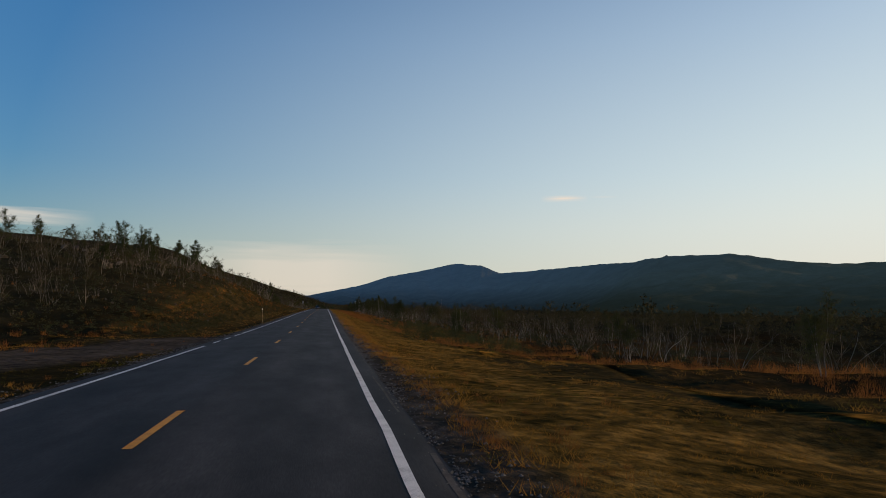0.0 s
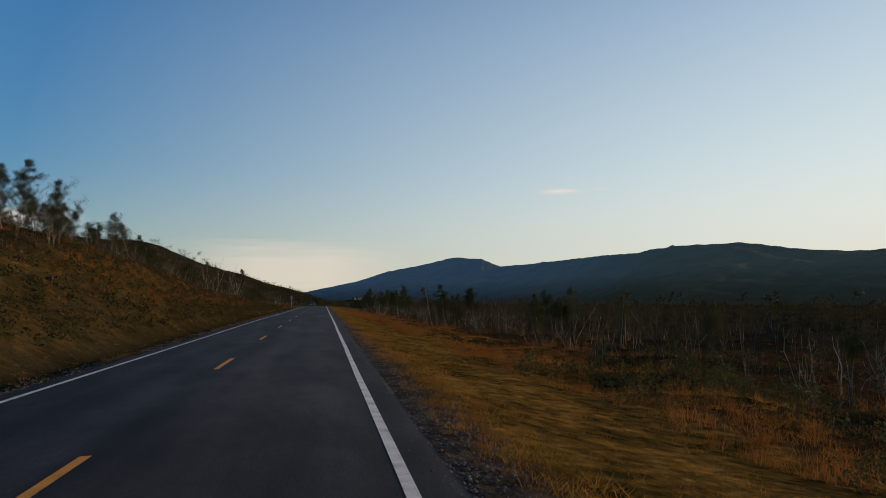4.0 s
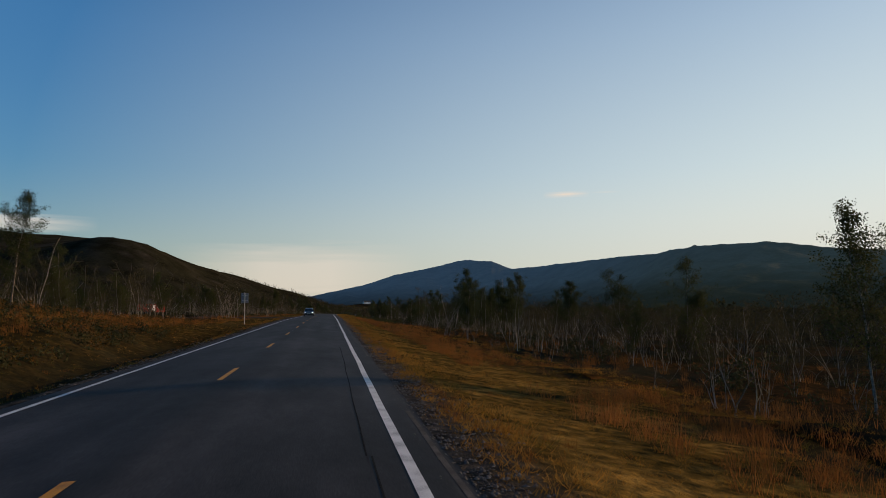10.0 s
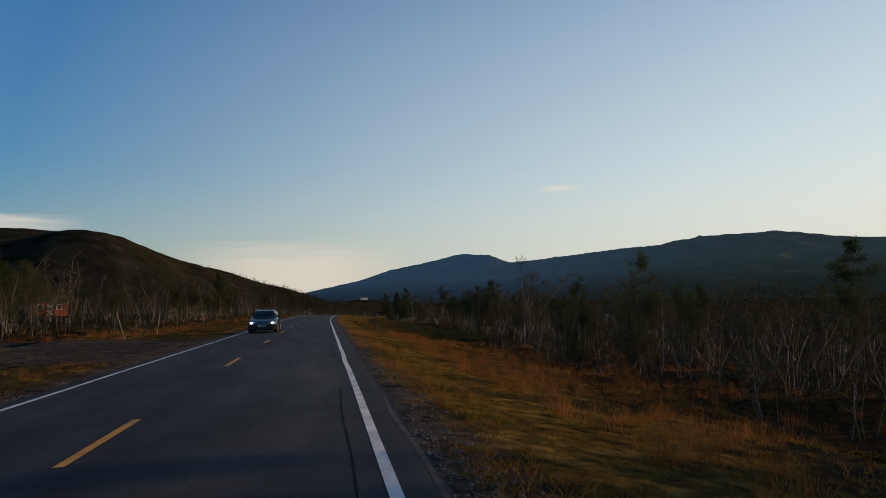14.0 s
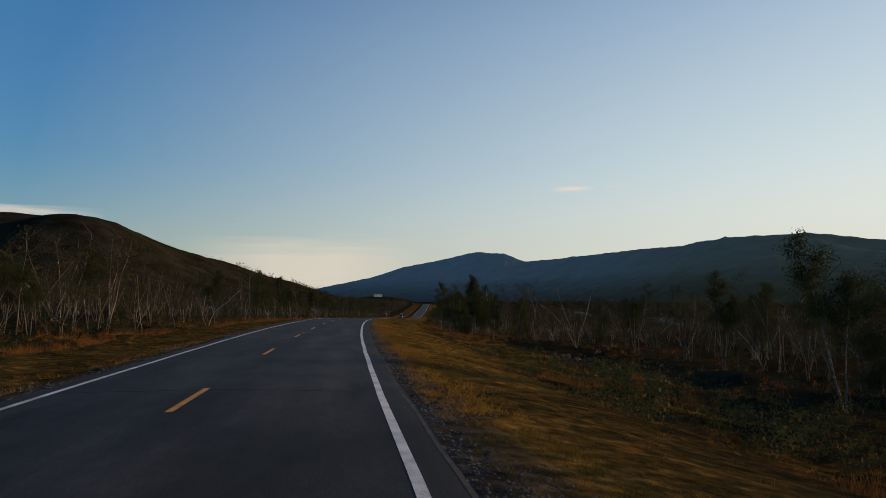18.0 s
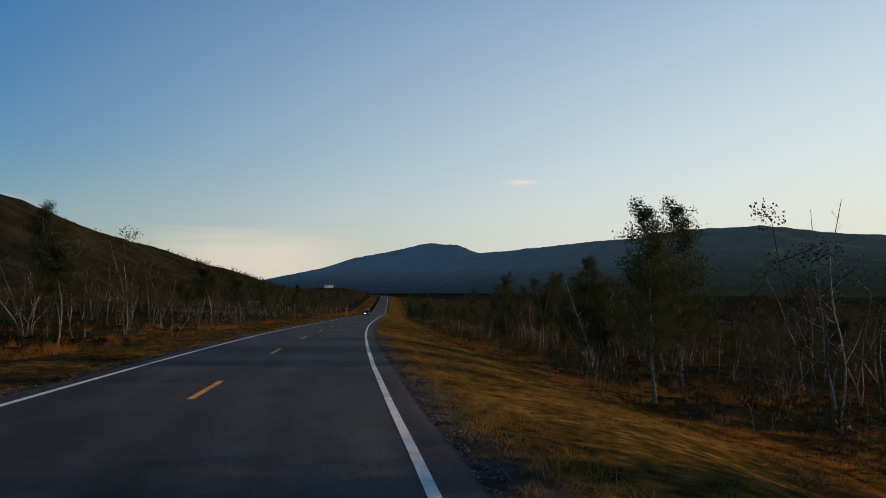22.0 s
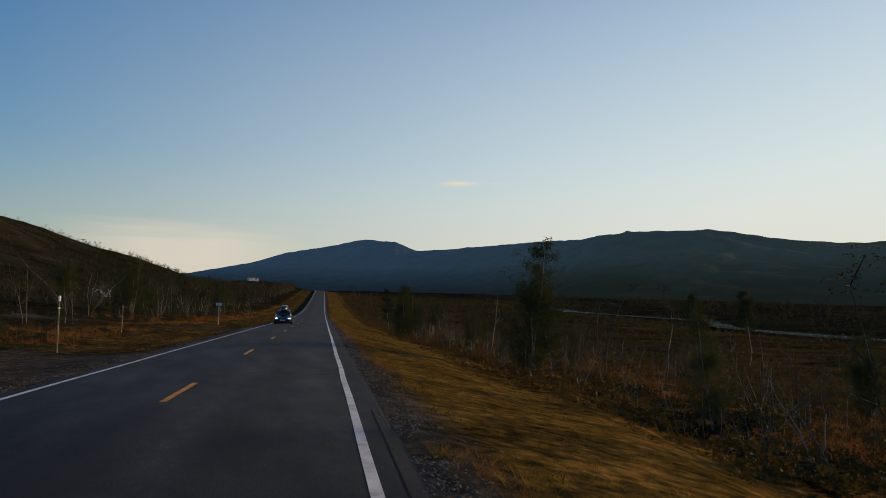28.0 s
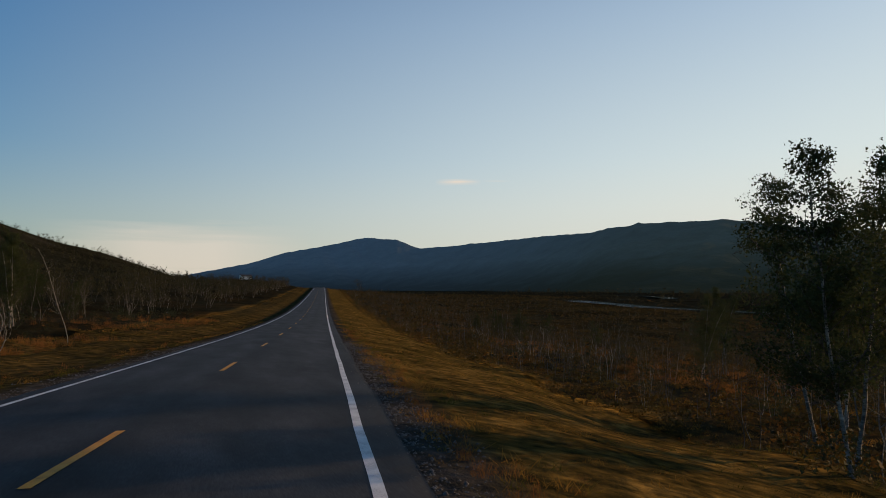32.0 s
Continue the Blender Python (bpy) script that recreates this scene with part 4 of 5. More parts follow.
def edge_of_wood(s, side):
    """How far from the road the wood begins."""
    if side > 0:
        return float(np.interp(s, (0, 25, 45, 80, 130, 190, 250, 300, 380, 395, 420, 440, 520, 640, 720), (40, 34, 24, 22, 17, 16, 16, 17, 20, 26, 26, 16, 15, 15, 20)))
    return float(np.interp(s, (0, 30, 50, 130, 200, 260, 310, 350, 520, 600, 660, 760), (26, 22, 22, 21, 19, 20, 18, 11, 11, 13, 14, 16)))


def density(s, side):
    """Of each hundred spots, how many carry a tree."""
    if side > 0:
        return float(np.interp(s, (0, 90, 200, 300, 380, 520, 580, 760), (.55, .75, .95, 1, 1, .9, .6, .5)))
    return float(np.interp(s, (0, 60, 200, 260, 340, 520, 640, 760), (.7, .9, .8, .75, 1, .9, .6, .6)))


made = 0
for n in range(6000):
    if made >= 272:
        break
    s, side = rng.uniform(20, 760), rng.choice((-1, 1))
    depth = rng.exponential(7.0)
    if rng.rand() > density(s, side) * (1 if side > 0 or s > 330 else .6) or depth > 22:
        continue
    u = side * (edge_of_wood(s, side) + depth)
    if side < 0 and (301 < s < 317 or 586 < s < 600 or 626 < s < 638):
        continue
    tall_wood = side < 0 and 330 < s < 540
    bare = rng.rand() < (.12 if tall_wood else .5 if depth < 5 else .2)
    h = rng.uniform(1.8, 4.2) if bare else rng.uniform(3.4, 6.8)
    if side > 0 and 330 < s < 540 or side < 0 and 330 < s < 445:
        h *= 1.08
    if side > 0 and s < 235:
        h *= .72
    if side > 0 and s > 540:
        h *= .65
    stand((BARE if bare else LEAFY)[rng.randint(5) if bare else rng.randint(7, 10) if tall_wood else rng.randint(10)], s, u, h / (5.0 if bare else 6.0), rng.uniform(0, 6.28), tuple(rng.normal(0, .07, 2)))
    made += 1
for n in range(100):      # the wooded slope of the near hill on the left
    s = rng.uniform(56, 232)
    u = -(float(np.interp(s, (56, 84, 100, 125, 232), (34, 24, 14, 15, 15))) + rng.exponential(14.0))
    bare = rng.rand() < (.8 if s < 140 else .6)
    h = rng.uniform(1.6, 3.4) * (1.15 if bare else 1) * (.75 if s < 112 else 1)
    stand((BARE if bare else LEAFY)[rng.randint(5)], s, u, h / (5.0 if bare else 6.0), rng.uniform(0, 6.28), tuple(rng.normal(0, .07, 2)))
for n in range(16):      # leafy trees along the crest of the left bank
    s, u = rng.uniform(138, 214), -rng.uniform(21, 35)
    stand(LEAFY[rng.randint(10)], s, u, rng.uniform(4.2, 6.6) / 6.0, rng.uniform(0, 6.28), tuple(rng.normal(0, .05, 2)))
for model in LEAFY + BARE:
    for o in list(model.children) + [model]:
        bpy.data.objects.remove(o)


# ---- the wood beyond: too many trees to count ----
def scatter(templates, spots, name, mats, label, category):
    """One mesh of many copies; a template is a list of (vertices, quads, material slot)."""
    vs, fs, sl, n = [], [], [], 0
    for x, y, z, h, turn, k in spots:
        c, s_ = math.cos(turn) * h, math.sin(turn) * h
        rot = np.array(((c, s_, 0), (-s_, c, 0), (0, 0, h)))
        for v, f, slot in templates[k]:
            vs.append(v @ rot + (x, y, z))
            f = tri(f)
            fs.append(f + n)
            sl.append(np.full(len(f), slot))
            n += len(v)
    ob = mesh_object(name, np.concatenate(vs), np.concatenate(fs), mats, slots=np.concatenate(sl))
    return tagged(ob, label, category, kind="stuff")


def wood_template(seed, count, size, spread=.055):
    """A small tree of height 1: crooked stems, a few limbs and an uneven, elongated crown."""
    r = np.random.RandomState(seed)
    stem, limb, ends = [], [], []
    for k in range(1 + seed % 3):
        a = r.uniform(0, 6.28)
        p = wander(r, (.03 * math.cos(a), .03 * math.sin(a), -.04), (.22 * math.cos(a), .22 * math.sin(a), 1), r.uniform(.7, 1.0), 5, .19, .1)
        stem.append(tube(p, np.linspace(1, .25, 6) * r.uniform(.004, .008), 3))
        for _ in range(5 if count else 7):
            q = p[r.randint(2, 6)]
            b = r.uniform(0, 6.28)
            w = wander(r, q, (math.cos(b), math.sin(b), r.uniform(.2, 1)), r.uniform(.10, .24) * (1.25 - .6 * q[2]), 1, .1)
            limb.append(tube(w, (.004, .0015), 3))
            ends += [w[-1], q * .4 + w[-1] * .6]
        ends += [p[3], p[4], p[5]]
    out = [(*join(stem), 0), (*join(limb), 1)]
    if count:
        e = np.array(ends)
        out.append((*join([leaves(r, e, count, spread, size), leaves(r, e, count // 4, spread * .8, size * 1.3)]), 2))
    return out


MID = [wood_template(100 + k, 330, .0115) for k in range(6)] + [wood_template(120 + k, 0, .03) for k in range(2)] + [wood_template(130 + k, 700, .0066, .038) for k in range(5)]


def plant(n, pick, templates, sizes, name, mats, label, category):
    """Spots from pick(n) -> s, u, keep, height, model; one mesh."""
    s, u, keep, h, k = pick(n)
    s, u, h, k = s[keep], u[keep], h[keep], k[keep]
    x, y = place(s, u)
    z = land(s, u)
    turn = rng.uniform(0, 6.28, len(s))
    return scatter(templates, list(zip(x.tolist(), y.tolist(), (z - sizes).tolist(), h.tolist(), turn.tolist(), k.tolist())), name, mats, label, category)


def wood_edge(s, u):
    r = np.interp(s, (0, 25, 45, 80, 130, 190, 250, 300, 380, 395, 420, 440, 520, 640, 720), (40, 34, 24, 22, 17, 16, 16, 17, 20, 26, 26, 16, 15, 15, 20))
    l = np.interp(s, (0, 30, 50, 130, 200, 260, 310, 350, 520, 600, 660, 760), (26, 22, 22, 21, 19, 20, 18, 11, 11, 13, 14, 16))
    return np.where(u > 0, r, l)


def off_tracks(s, u):
    river = (u > 0) & (s > 540) & (np.abs(u - np.interp(s, RIVER_S, RIVER_U)) < 17)
    track = (u < 0) & (u > -75) & (((s > 300) & (s < 318)) | ((u > -42) & (((s > 586) & (s < 600)) | ((s > 626) & (s < 638)))))
    return ~river & ~track


def pick_mid(n):
    s = rng.uniform(10, 1150, n)
    side = np.where(rng.rand(n) < .6, 1, -1)
    depth = 1.5 + rng.exponential(1, n) * np.where(side > 0, 22, 20)
    u = side * (wood_edge(s, side) + depth)
    thick = np.interp(s, (0, 90, 200, 300, 380, 520, 580, 760), (.6, .75, 1, 1, 1, .6, .5, .5))
    keep = (depth < 150) & (rng.rand(n) < thick) & off_tracks(s, u) & ~((u > 0) & (s > 555) & (rng.rand(n) < .5))
    h = (2.6 + 4.8 * rng.rand(n) ** 1.6) * np.where((s > 330) & (u > 0), 1.2, 1) * np.where((s < 230) & (u > 0), .74, 1)
    h = h * np.where((s < 200) & (u < -24), .62, 1) * np.where((s > 200) & (s < 520) & (u < 0), 1.25, 1) * np.where((s > 540) & (u > 22) & (u < 175), .45, 1)
    h = np.where((depth < 19) & (s < 330) & (u > 0), np.minimum(h, 3.9), h)
    return s, u, keep, h, np.where((depth < 19) & (s < 740), np.where(rng.rand(n) < .25, rng.randint(6, 8, n), rng.randint(8, 13, n)), rng.randint(0, 6, n))


plant(6300, pick_mid, MID, .1, "birch_wood", [BARK_FAR, TWIG, LEAF_FAR], "dense low birch wood with pale stems", "wood")


def dead_template(seed):
    """Two to four crooked bare stems, about 1 high."""
    r = np.random.RandomState(seed)
    out = []
    for _ in range(2 + seed % 3):
        a = r.uniform(0, 6.28)
        p = wander(r, (.1 * math.cos(a), .1 * math.sin(a), -.05), (.14 * math.cos(a), .14 * math.sin(a), 1), r.uniform(.5, 1.0), 6, .17, .1)
        out.append(tube(p, np.linspace(1, .3, 7) * r.uniform(.005, .010), 4))
        for _ in range(2):
            q = p[r.randint(2, 6)]
            b = r.uniform(0, 6.28)
            w = wander(r, q, (math.cos(b), math.sin(b), .8), r.uniform(.12, .3), 2, .25)
            out.append(tube(w, (.004, .003, .0015), 3))
    return [(*join(out), 0)]


DEAD = [dead_template(150 + k) for k in range(8)]


def pick_dead(n):
    s = np.where(rng.rand(n) < .7, rng.uniform(45, 335, n), rng.uniform(440, 740, n))
    side = np.where(rng.rand(n) < .72, 1, -1)
    u = side * (wood_edge(s, side) - 3.0 + rng.exponential(7, n))
    x, y = place(s, u)
    return s, u, off_tracks(s, u) & (waves(x, y, 18, 77) > -.1), .8 + 2.6 * rng.rand(n) ** 1.6, rng.randint(0, 8, n)


plant(1200, pick_dead, DEAD, .05, "dead_birch_stems", [BARK_FAR], "crooked pale dead birch stems along the wood's edge", "dead stems")


def pick_scrub(n):
    s = rng.uniform(535, 1000, n)
    u = 12.5 + rng.exponential(1, n) * np.where(s < 760, 20, 40)
    x, y = place(s, u)
    return s, u, off_tracks(s, u) & (waves(x, y, 24, 75) > -.7), rng.uniform(.9, 2.9, n), np.where(rng.rand(n) < .65, rng.randint(6, 8, n), rng.randint(8, 13, n))


plant(2700, pick_scrub, MID, .08, "birch_scrub", [BARK_FAR, TWIG, LEAF_FAR], "low crooked birch scrub with bare brown stems", "scrub")


def pick_hillside(n):
    s = rng.uniform(50, 250, n)
    u = -(np.interp(s, (56, 84, 100, 125, 232), (26, 18, 14, 16, 16)) + rng.exponential(20, n))
    return s, u, off_tracks(s, u), rng.uniform(1.3, 3.0, n) * np.where((s > 145) & (s < 215), 1.35, 1), np.where(rng.rand(n) < np.where(s < 130, .75, np.where(s < 215, .22, .4)), rng.randint(6, 8, n), rng.randint(8, 13, n))


plant(650, pick_hillside, MID, .1, "hillside_wood", [BARK_FAR, TWIG, LEAF_FAR], "stunted birches with pale stems over the slope", "wood")


def pick_far_slope(n):
    s = rng.uniform(670, 1350, n)
    u = -(22 + 240 * rng.rand(n) ** 1.3)
    x, y = place(s, u)
    k = np.where(rng.rand(n) < .3, rng.randint(6, 8, n), rng.randint(0, 6, n))
    return s, u, off_tracks(s, u) & (waves(x, y, 45, 95) > -.5), rng.uniform(2.0, 4.6, n), k


plant(1500, pick_far_slope, MID, .1, "slope_wood", [BARK_FAR, TWIG, LEAF_FAR], "birches with pale stems on the far slope", "wood")


def pick_slope_dead(n):
    s = rng.uniform(48, 190, n)
    u = -(np.interp(s, (48, 84, 100, 190), (20, 15, 13, 15)) + rng.exponential(20, n))
    return s, u, off_tracks(s, u), .6 + 1.7 * rng.rand(n) ** 1.5, rng.randint(0, 8, n)


plant(620, pick_slope_dead, DEAD, .05, "slope_dead_stems", [BARK_FAR], "bleached dead birch stems scattered over the hillside", "dead stems")


def clump(seed, count, size, flat=1.0, points=10):
    r = np.random.RandomState(seed)
    c = r.normal(0, .27, (points, 3)) * np.array((1, 1, 0)) + np.array((0, 0, 1)) * r.uniform(.1, .75, (points, 1)) * flat
    return [(*leaves(r, c, count, .12, size), 0)]


FAR = [[(*leaves(np.random.RandomState(200 + k), np.random.RandomState(k).uniform((-.22, -.22, .1), (.22, .22, .95), (12, 3)), 72, .09, .06), 0)] for k in range(5)]


def pick_far(n):
    right = rng.rand(n) < .5
    s = np.where(right, rng.uniform(60, 2600, n), rng.uniform(120, 2100, n))
    u = np.where(right, 75 + rng.exponential(230, n), -(45 + rng.exponential(190, n)))
    keep = (u < 1100) & (u > -900) & off_tracks(s, u) & ~((s > 560) & (u > 0) & (u < 230) & (rng.rand(n) < .6))
    keep = keep & (right | (land(s, u) - level(s) < 50))
    h = np.where(rng.rand(n) < .14, 1.55, 1) * np.where(right, rng.uniform(2.8, 5.6, n), rng.uniform(2.0, 4.2, n)) * np.where(right & (s > 540) & (u < np.interp(s, RIVER_S, RIVER_U) + 8), .32, 1)
    return s, u, keep, h, rng.randint(0, 5, n)


plant(11500, pick_far, FAR, .1, "far_wood", [LEAF_FAR], "far birch wood over the flat and the hills", "wood")



# ---- undergrowth, grass and stones ----
BUSHES = [clump(300 + k, 140, .042) for k in range(4)]


def pick_bush(n):
    s = rng.uniform(5, 760, n)
    side = np.where(rng.rand(n) < .55, 1, -1)
    depth = rng.exponential(1, n) * np.where((side < 0) & (s < 220), 20, 9) - 1.5
    u = side * (wood_edge(s, side) + depth)
    return s, u, off_tracks(s, u) & ~((u > 0) & (s > 550) & (rng.rand(n) < .7)), rng.uniform(.4, 1.7, n), rng.randint(0, 4, n)


def pick_flat(n):
    s = rng.uniform(500, 1100, n)
    u = 11 + rng.rand(n) ** 1.5 * 172
    x, y = place(s, u)
    return s, u, off_tracks(s, u) & (waves(x, y, 30, 71) > -.6), rng.uniform(.35, 1.3, n), rng.randint(0, 4, n)


plant(3000, pick_bush, BUSHES, .1, "willow_bushes", [BUSH], "dark low willow bushes under the birches", "bushes")


def pick_bank_bush(n):
    s = np.where(rng.rand(n) < .5, rng.uniform(48, 100, n), rng.uniform(345, 395, n))
    u = 8.5 + 9 * rng.rand(n)
    x, y = place(s, u)
    return s, u, waves(x, y, 9, 91) + .12 * (u - 12) > 0, rng.uniform(.4, 1.4, n), rng.randint(0, 4, n)


plant(900, pick_bank_bush, BUSHES, .06, "bank_willows", [BANK_GREEN], "dull green willow shrubs low on the bank", "bushes")
HEATHS = [clump(320 + k, 34, .095, .8) for k in range(4)]


def pick_heath(n):
    s = rng.uniform(0, 760, n)
    side = np.where(rng.rand(n) < .6, 1, -1)
    u = side * (wood_edge(s, side) - 6 + rng.exponential(1, n) * np.where((side < 0) & (s < 230), 14, 9))
    x, y = place(s, u)
    return s, u, off_tracks(s, u) & (np.abs(u) > 7) & (waves(x, y, 26, 41) > -.5), rng.uniform(.18, .5, n), rng.randint(0, 4, n)


plant(8500, pick_heath, HEATHS, .05, "heath", [HEATH], "rust-red dwarf shrubs along the edge of the wood", "heath")



def pick_slope(n, a, b):
    s = rng.uniform(a, b, n)
    u = -(7.2 + rng.exponential(11, n))
    x, y = place(s, u)
    return s, u, off_tracks(s, u) & (waves(x, y, 9, 81) > -.7), rng.uniform(.2, .75, n), rng.randint(0, 4, n)


plant(6200, lambda n: pick_slope(n, 46, 240), HEATHS, .05, "slope_heath", [BUSH], "dark green dwarf shrubs over the stony slope", "heath")
plant(2200, lambda n: pick_slope(n, 118, 262), HEATHS, .05, "bank_heath", [HEATH], "rust-brown dwarf shrubs along the top of the bank", "heath")
plant(9500, pick_flat, HEATHS, .05, "low_heath", [HEATH], "rust-brown dwarf birch over the open flat", "heath")


def pick_scrub_heath(n):
    s = rng.uniform(530, 780, n)
    u = 12 + rng.exponential(20, n)
    x, y = place(s, u)
    return s, u, off_tracks(s, u) & (waves(x, y, 14, 73) > -.35), rng.uniform(.3, .95, n), rng.randint(0, 4, n)


plant(6000, pick_scrub_heath, HEATHS, .05, "scrub_heath", [HEATH], "rust and olive dwarf shrubs under the scrub", "heath")
plant(1300, pick_flat, BUSHES, .05, "low_willows", [BUSH], "low dark willows on the open flat", "bushes")


def tuft(seed, blades, spread, lean, thin=.012, wide=.034):
    r = np.random.RandomState(seed)
    v = []
    for _ in range(blades):
        a, d = r.uniform(0, 6.28), r.uniform(0, spread)
        b = np.array((math.cos(a) * d, math.sin(a) * d, 0))
        t = r.uniform(0, 6.28)
        w = np.array((math.cos(t), math.sin(t), 0)) * r.uniform(thin, wide)
        h = r.uniform(.5, 1.0)
        tip = b + np.array((r.normal(0, lean), r.normal(0, lean), h))
        v += [b - w, b + w, tip]
    return [(np.array(v), np.arange(blades * 3).reshape(-1, 3), 0)]


TUFTS = [tuft(400 + k, 20, 1.5, .65, .02, .05) for k in range(8)]
TALL = [tuft(420 + k, 30, .55, .25, .006, .016) for k in range(5)]


def verge(s, u):
    return np.interp(s, (0, 30, 60, 120, 300, 350, 400, 520, 570, 610, 745), (24, 22, 16, 14, 13, 14, 16, 15, 17, 25, 26))


def pick_grass(n, patch, right_share=.84):
    s = rng.uniform(0, 745, n)
    side = np.where(rng.rand(n) < right_share, 1, -1)
    u = np.where(side > 0, 3.75 + (verge(s, 1) - 3.4) * rng.rand(n) ** 1.15, -(4.0 + 8.5 * rng.rand(n) ** .9))
    x, y = place(s, u)
    w = waves(x, y, 13, 51) * .6 + waves(x, y, 4, 52) * .45
    w = w - .5 * smooth((s - 470) / 80) * (u > 0) - .25 * (u < 0)
    worn = ((s < 36) & (u > 10)) | ((s > 334) & (s < 376) & (u > 5.5) & (u < 13.5))
    ok = off_tracks(s, u) & ~(worn & (rng.rand(n) < .7)) & ~((u < 0) & (np.abs(-u - 4 - (42 - s) * .31) < 2.9) & (s < 44)) & ~((u > 18) & (s > 390) & (s < 428))
    return s, u, ok & patch(w, u), rng.uniform(.6, 1.4, n) * np.interp(np.abs(u), (3.7, 4.1, 4.8, 5.6, 9, 13, 20), (.08, .15, .16, .085, .09, .14, .16)), rng.randint(0, 8, n)


plant(78000, lambda n: pick_grass(n, lambda w, u: w > -.35, .78), TUFTS, .02, "dry_grass", [GRASS], "golden dry grass on the verges", "grass")
plant(42000, lambda n: pick_grass(n, lambda w, u: w < -.1, .7), TUFTS, .02, "green_grass", [GREEN], "dull green grass in the hollows of the verges", "grass")


def pick_rust(n):
    s = rng.uniform(0, 745, n)
    side = np.where(rng.rand(n) < .7, 1, -1)
    u = side * np.where(side > 0, verge(s, 1) - 5 - 1.5 * (s > 50) * (s < 340) + rng.exponential(5.5, n), 9 + rng.exponential(3.5, n))
    near = rng.rand(n) < .22
    u = np.where(near, side * (4.05 + rng.exponential(.5, n) + .6 * (side < 0)), u)
    x, y = place(s, u)
    return s, u, off_tracks(s, u) & (waves(x, y, 24, 61) > -.15 - .6 * (s < 340)) & (np.abs(u) > 3.9) & ~((u < 0) & (s < 120) & (rng.rand(n) < .7)), rng.uniform(.25, .6, n) * np.where(near, .4, 1), rng.randint(0, 5, n)


plant(26000, pick_rust, TALL, .02, "rust_grass", [RED_GRASS], "tall rust-coloured grass at the foot of the bank", "grass")


def pebbles(seed):
    """A handful of small angular stones."""
    r = np.random.RandomState(seed)
    parts = []
    for _ in range(9):
        c = np.array((*r.normal(0, .16, 2), 0))
        v = np.array(((1, 0, 0), (0, 1, 0), (-1, 0, 0), (0, -1, 0), (0, 0, .8), (0, 0, -.6))) * r.uniform(.6, 1.3, (6, 1)) * r.uniform(.010, .030)
        parts.append((v + c, np.array(((0, 1, 4), (1, 2, 4), (2, 3, 4), (3, 0, 4)))))
    return [(*join(parts), 0)]


def pick_gravel(n):
    s = rng.uniform(0, 700, n)
    u = np.where(rng.rand(n) < .72, 3.45 + np.abs(rng.normal(0, .38, n)), -(3.45 + np.abs(rng.normal(0, .28, n))))
    return s, u, np.ones(n, bool), rng.uniform(.7, 1.5, n), rng.randint(0, 6, n)


plant(9000, pick_gravel, [pebbles(440 + k) for k in range(6)], -.004, "shoulder_gravel", [GRAVEL], "loose grey gravel along the edges of the asphalt", "gravel")


def stone_mesh(seed, rough=.22):
    r = np.random.RandomState(seed)
    bm = bmesh.new()
    bmesh.ops.create_icosphere(bm, subdivisions=1, radius=1.0)
    for v in bm.verts:
        v.co = v.co * r.uniform(1 - rough, 1 + rough)
        v.co.z *= .7
    me = bpy.data.meshes.new("stone")
    bm.to_mesh(me)
    bm.free()
    me.materials.append(ROCK)
    return me


STONES = [stone_mesh(500 + k) for k in range(7)]


def lay_stones(count, spot, sizes, label, group):
    for _ in range(count):
        s, u = spot()
        x, y = place(s, u)
        r = rng.uniform(*sizes)
        ob = new("stone", STONES[rng.randint(7)])
        ob.matrix_basis = Matrix.LocRotScale((float(x), float(y), float(land(s, u)) + r * .12), Euler(tuple(rng.uniform(0, 6.28, 3) * (.15, .15, 1))), (r * rng.uniform(.8, 1.3), r, r * rng.uniform(.6, 1)))
        tagged(ob, label, "stone", group)


lay_stones(150, lambda: (rng.uniform(392, 424), rng.normal(20.6, 1.3)), (.08, .26), "grey boulder in the stony stream bed", "stream bed stones")
lay_stones(60, lambda: (rng.uniform(62, 150), -rng.uniform(7.5, 19)), (.06, .22), "pale stone lying on the grassy bank", "bank stones")
lay_stones(35, lambda: (rng.uniform(105, 190), -rng.uniform(7.5, 15)), (.06, .16), "small pale stone on the slope by the ditch", "bank stones")
lay_stones(36, lambda: (rng.uniform(58, 112), -rng.uniform(22, 62)), (.25, .8), "weathered grey rock jutting from the hillside", "hillside rocks")
lay_stones(18, lambda: (rng.uniform(628, 720), -rng.uniform(9, 30)), (.1, .28), "pale stone among heath on the slope", "slope stones")



# ---- poles, signs, huts and cars ----
WOOD_POLE = material("weathered_pole", [(.10, .08, .05), (.24, .19, .11), (.34, .28, .17)], rough=.8, scale=3, bump_scale=30, bump_amount=.3, stretch=(1, 1, .2))
STEEL = material("galvanised_steel", [(.20, .21, .22), (.32, .33, .34), (.40, .41, .42)], rough=.45, scale=6, bump_scale=40, bump_amount=.1, metal=.7)
REFLECT = plain("white_reflector", (.85, .85, .82), rough=.25)
SIGN_GREY = material("grey_sign_back", [(.10, .11, .12), (.15, .16, .17), (.19, .20, .21)], rough=.5, scale=3, bump_scale=30, bump_amount=.1, metal=.4)
SIGN_WHITE = plain("white_sign_face", (.72, .72, .68), rough=.4)
INK = plain("dark_lettering", (.05, .05, .05), rough=.6)


def at_road(name, s, u, lift=0.0):
    """An empty on the ground that looks along the road."""
    x, y = place(s, u)
    ob = empty(name, float(x), float(y), float(land(s, u)) + lift, -float(heading(np.float64(s))))
    return ob


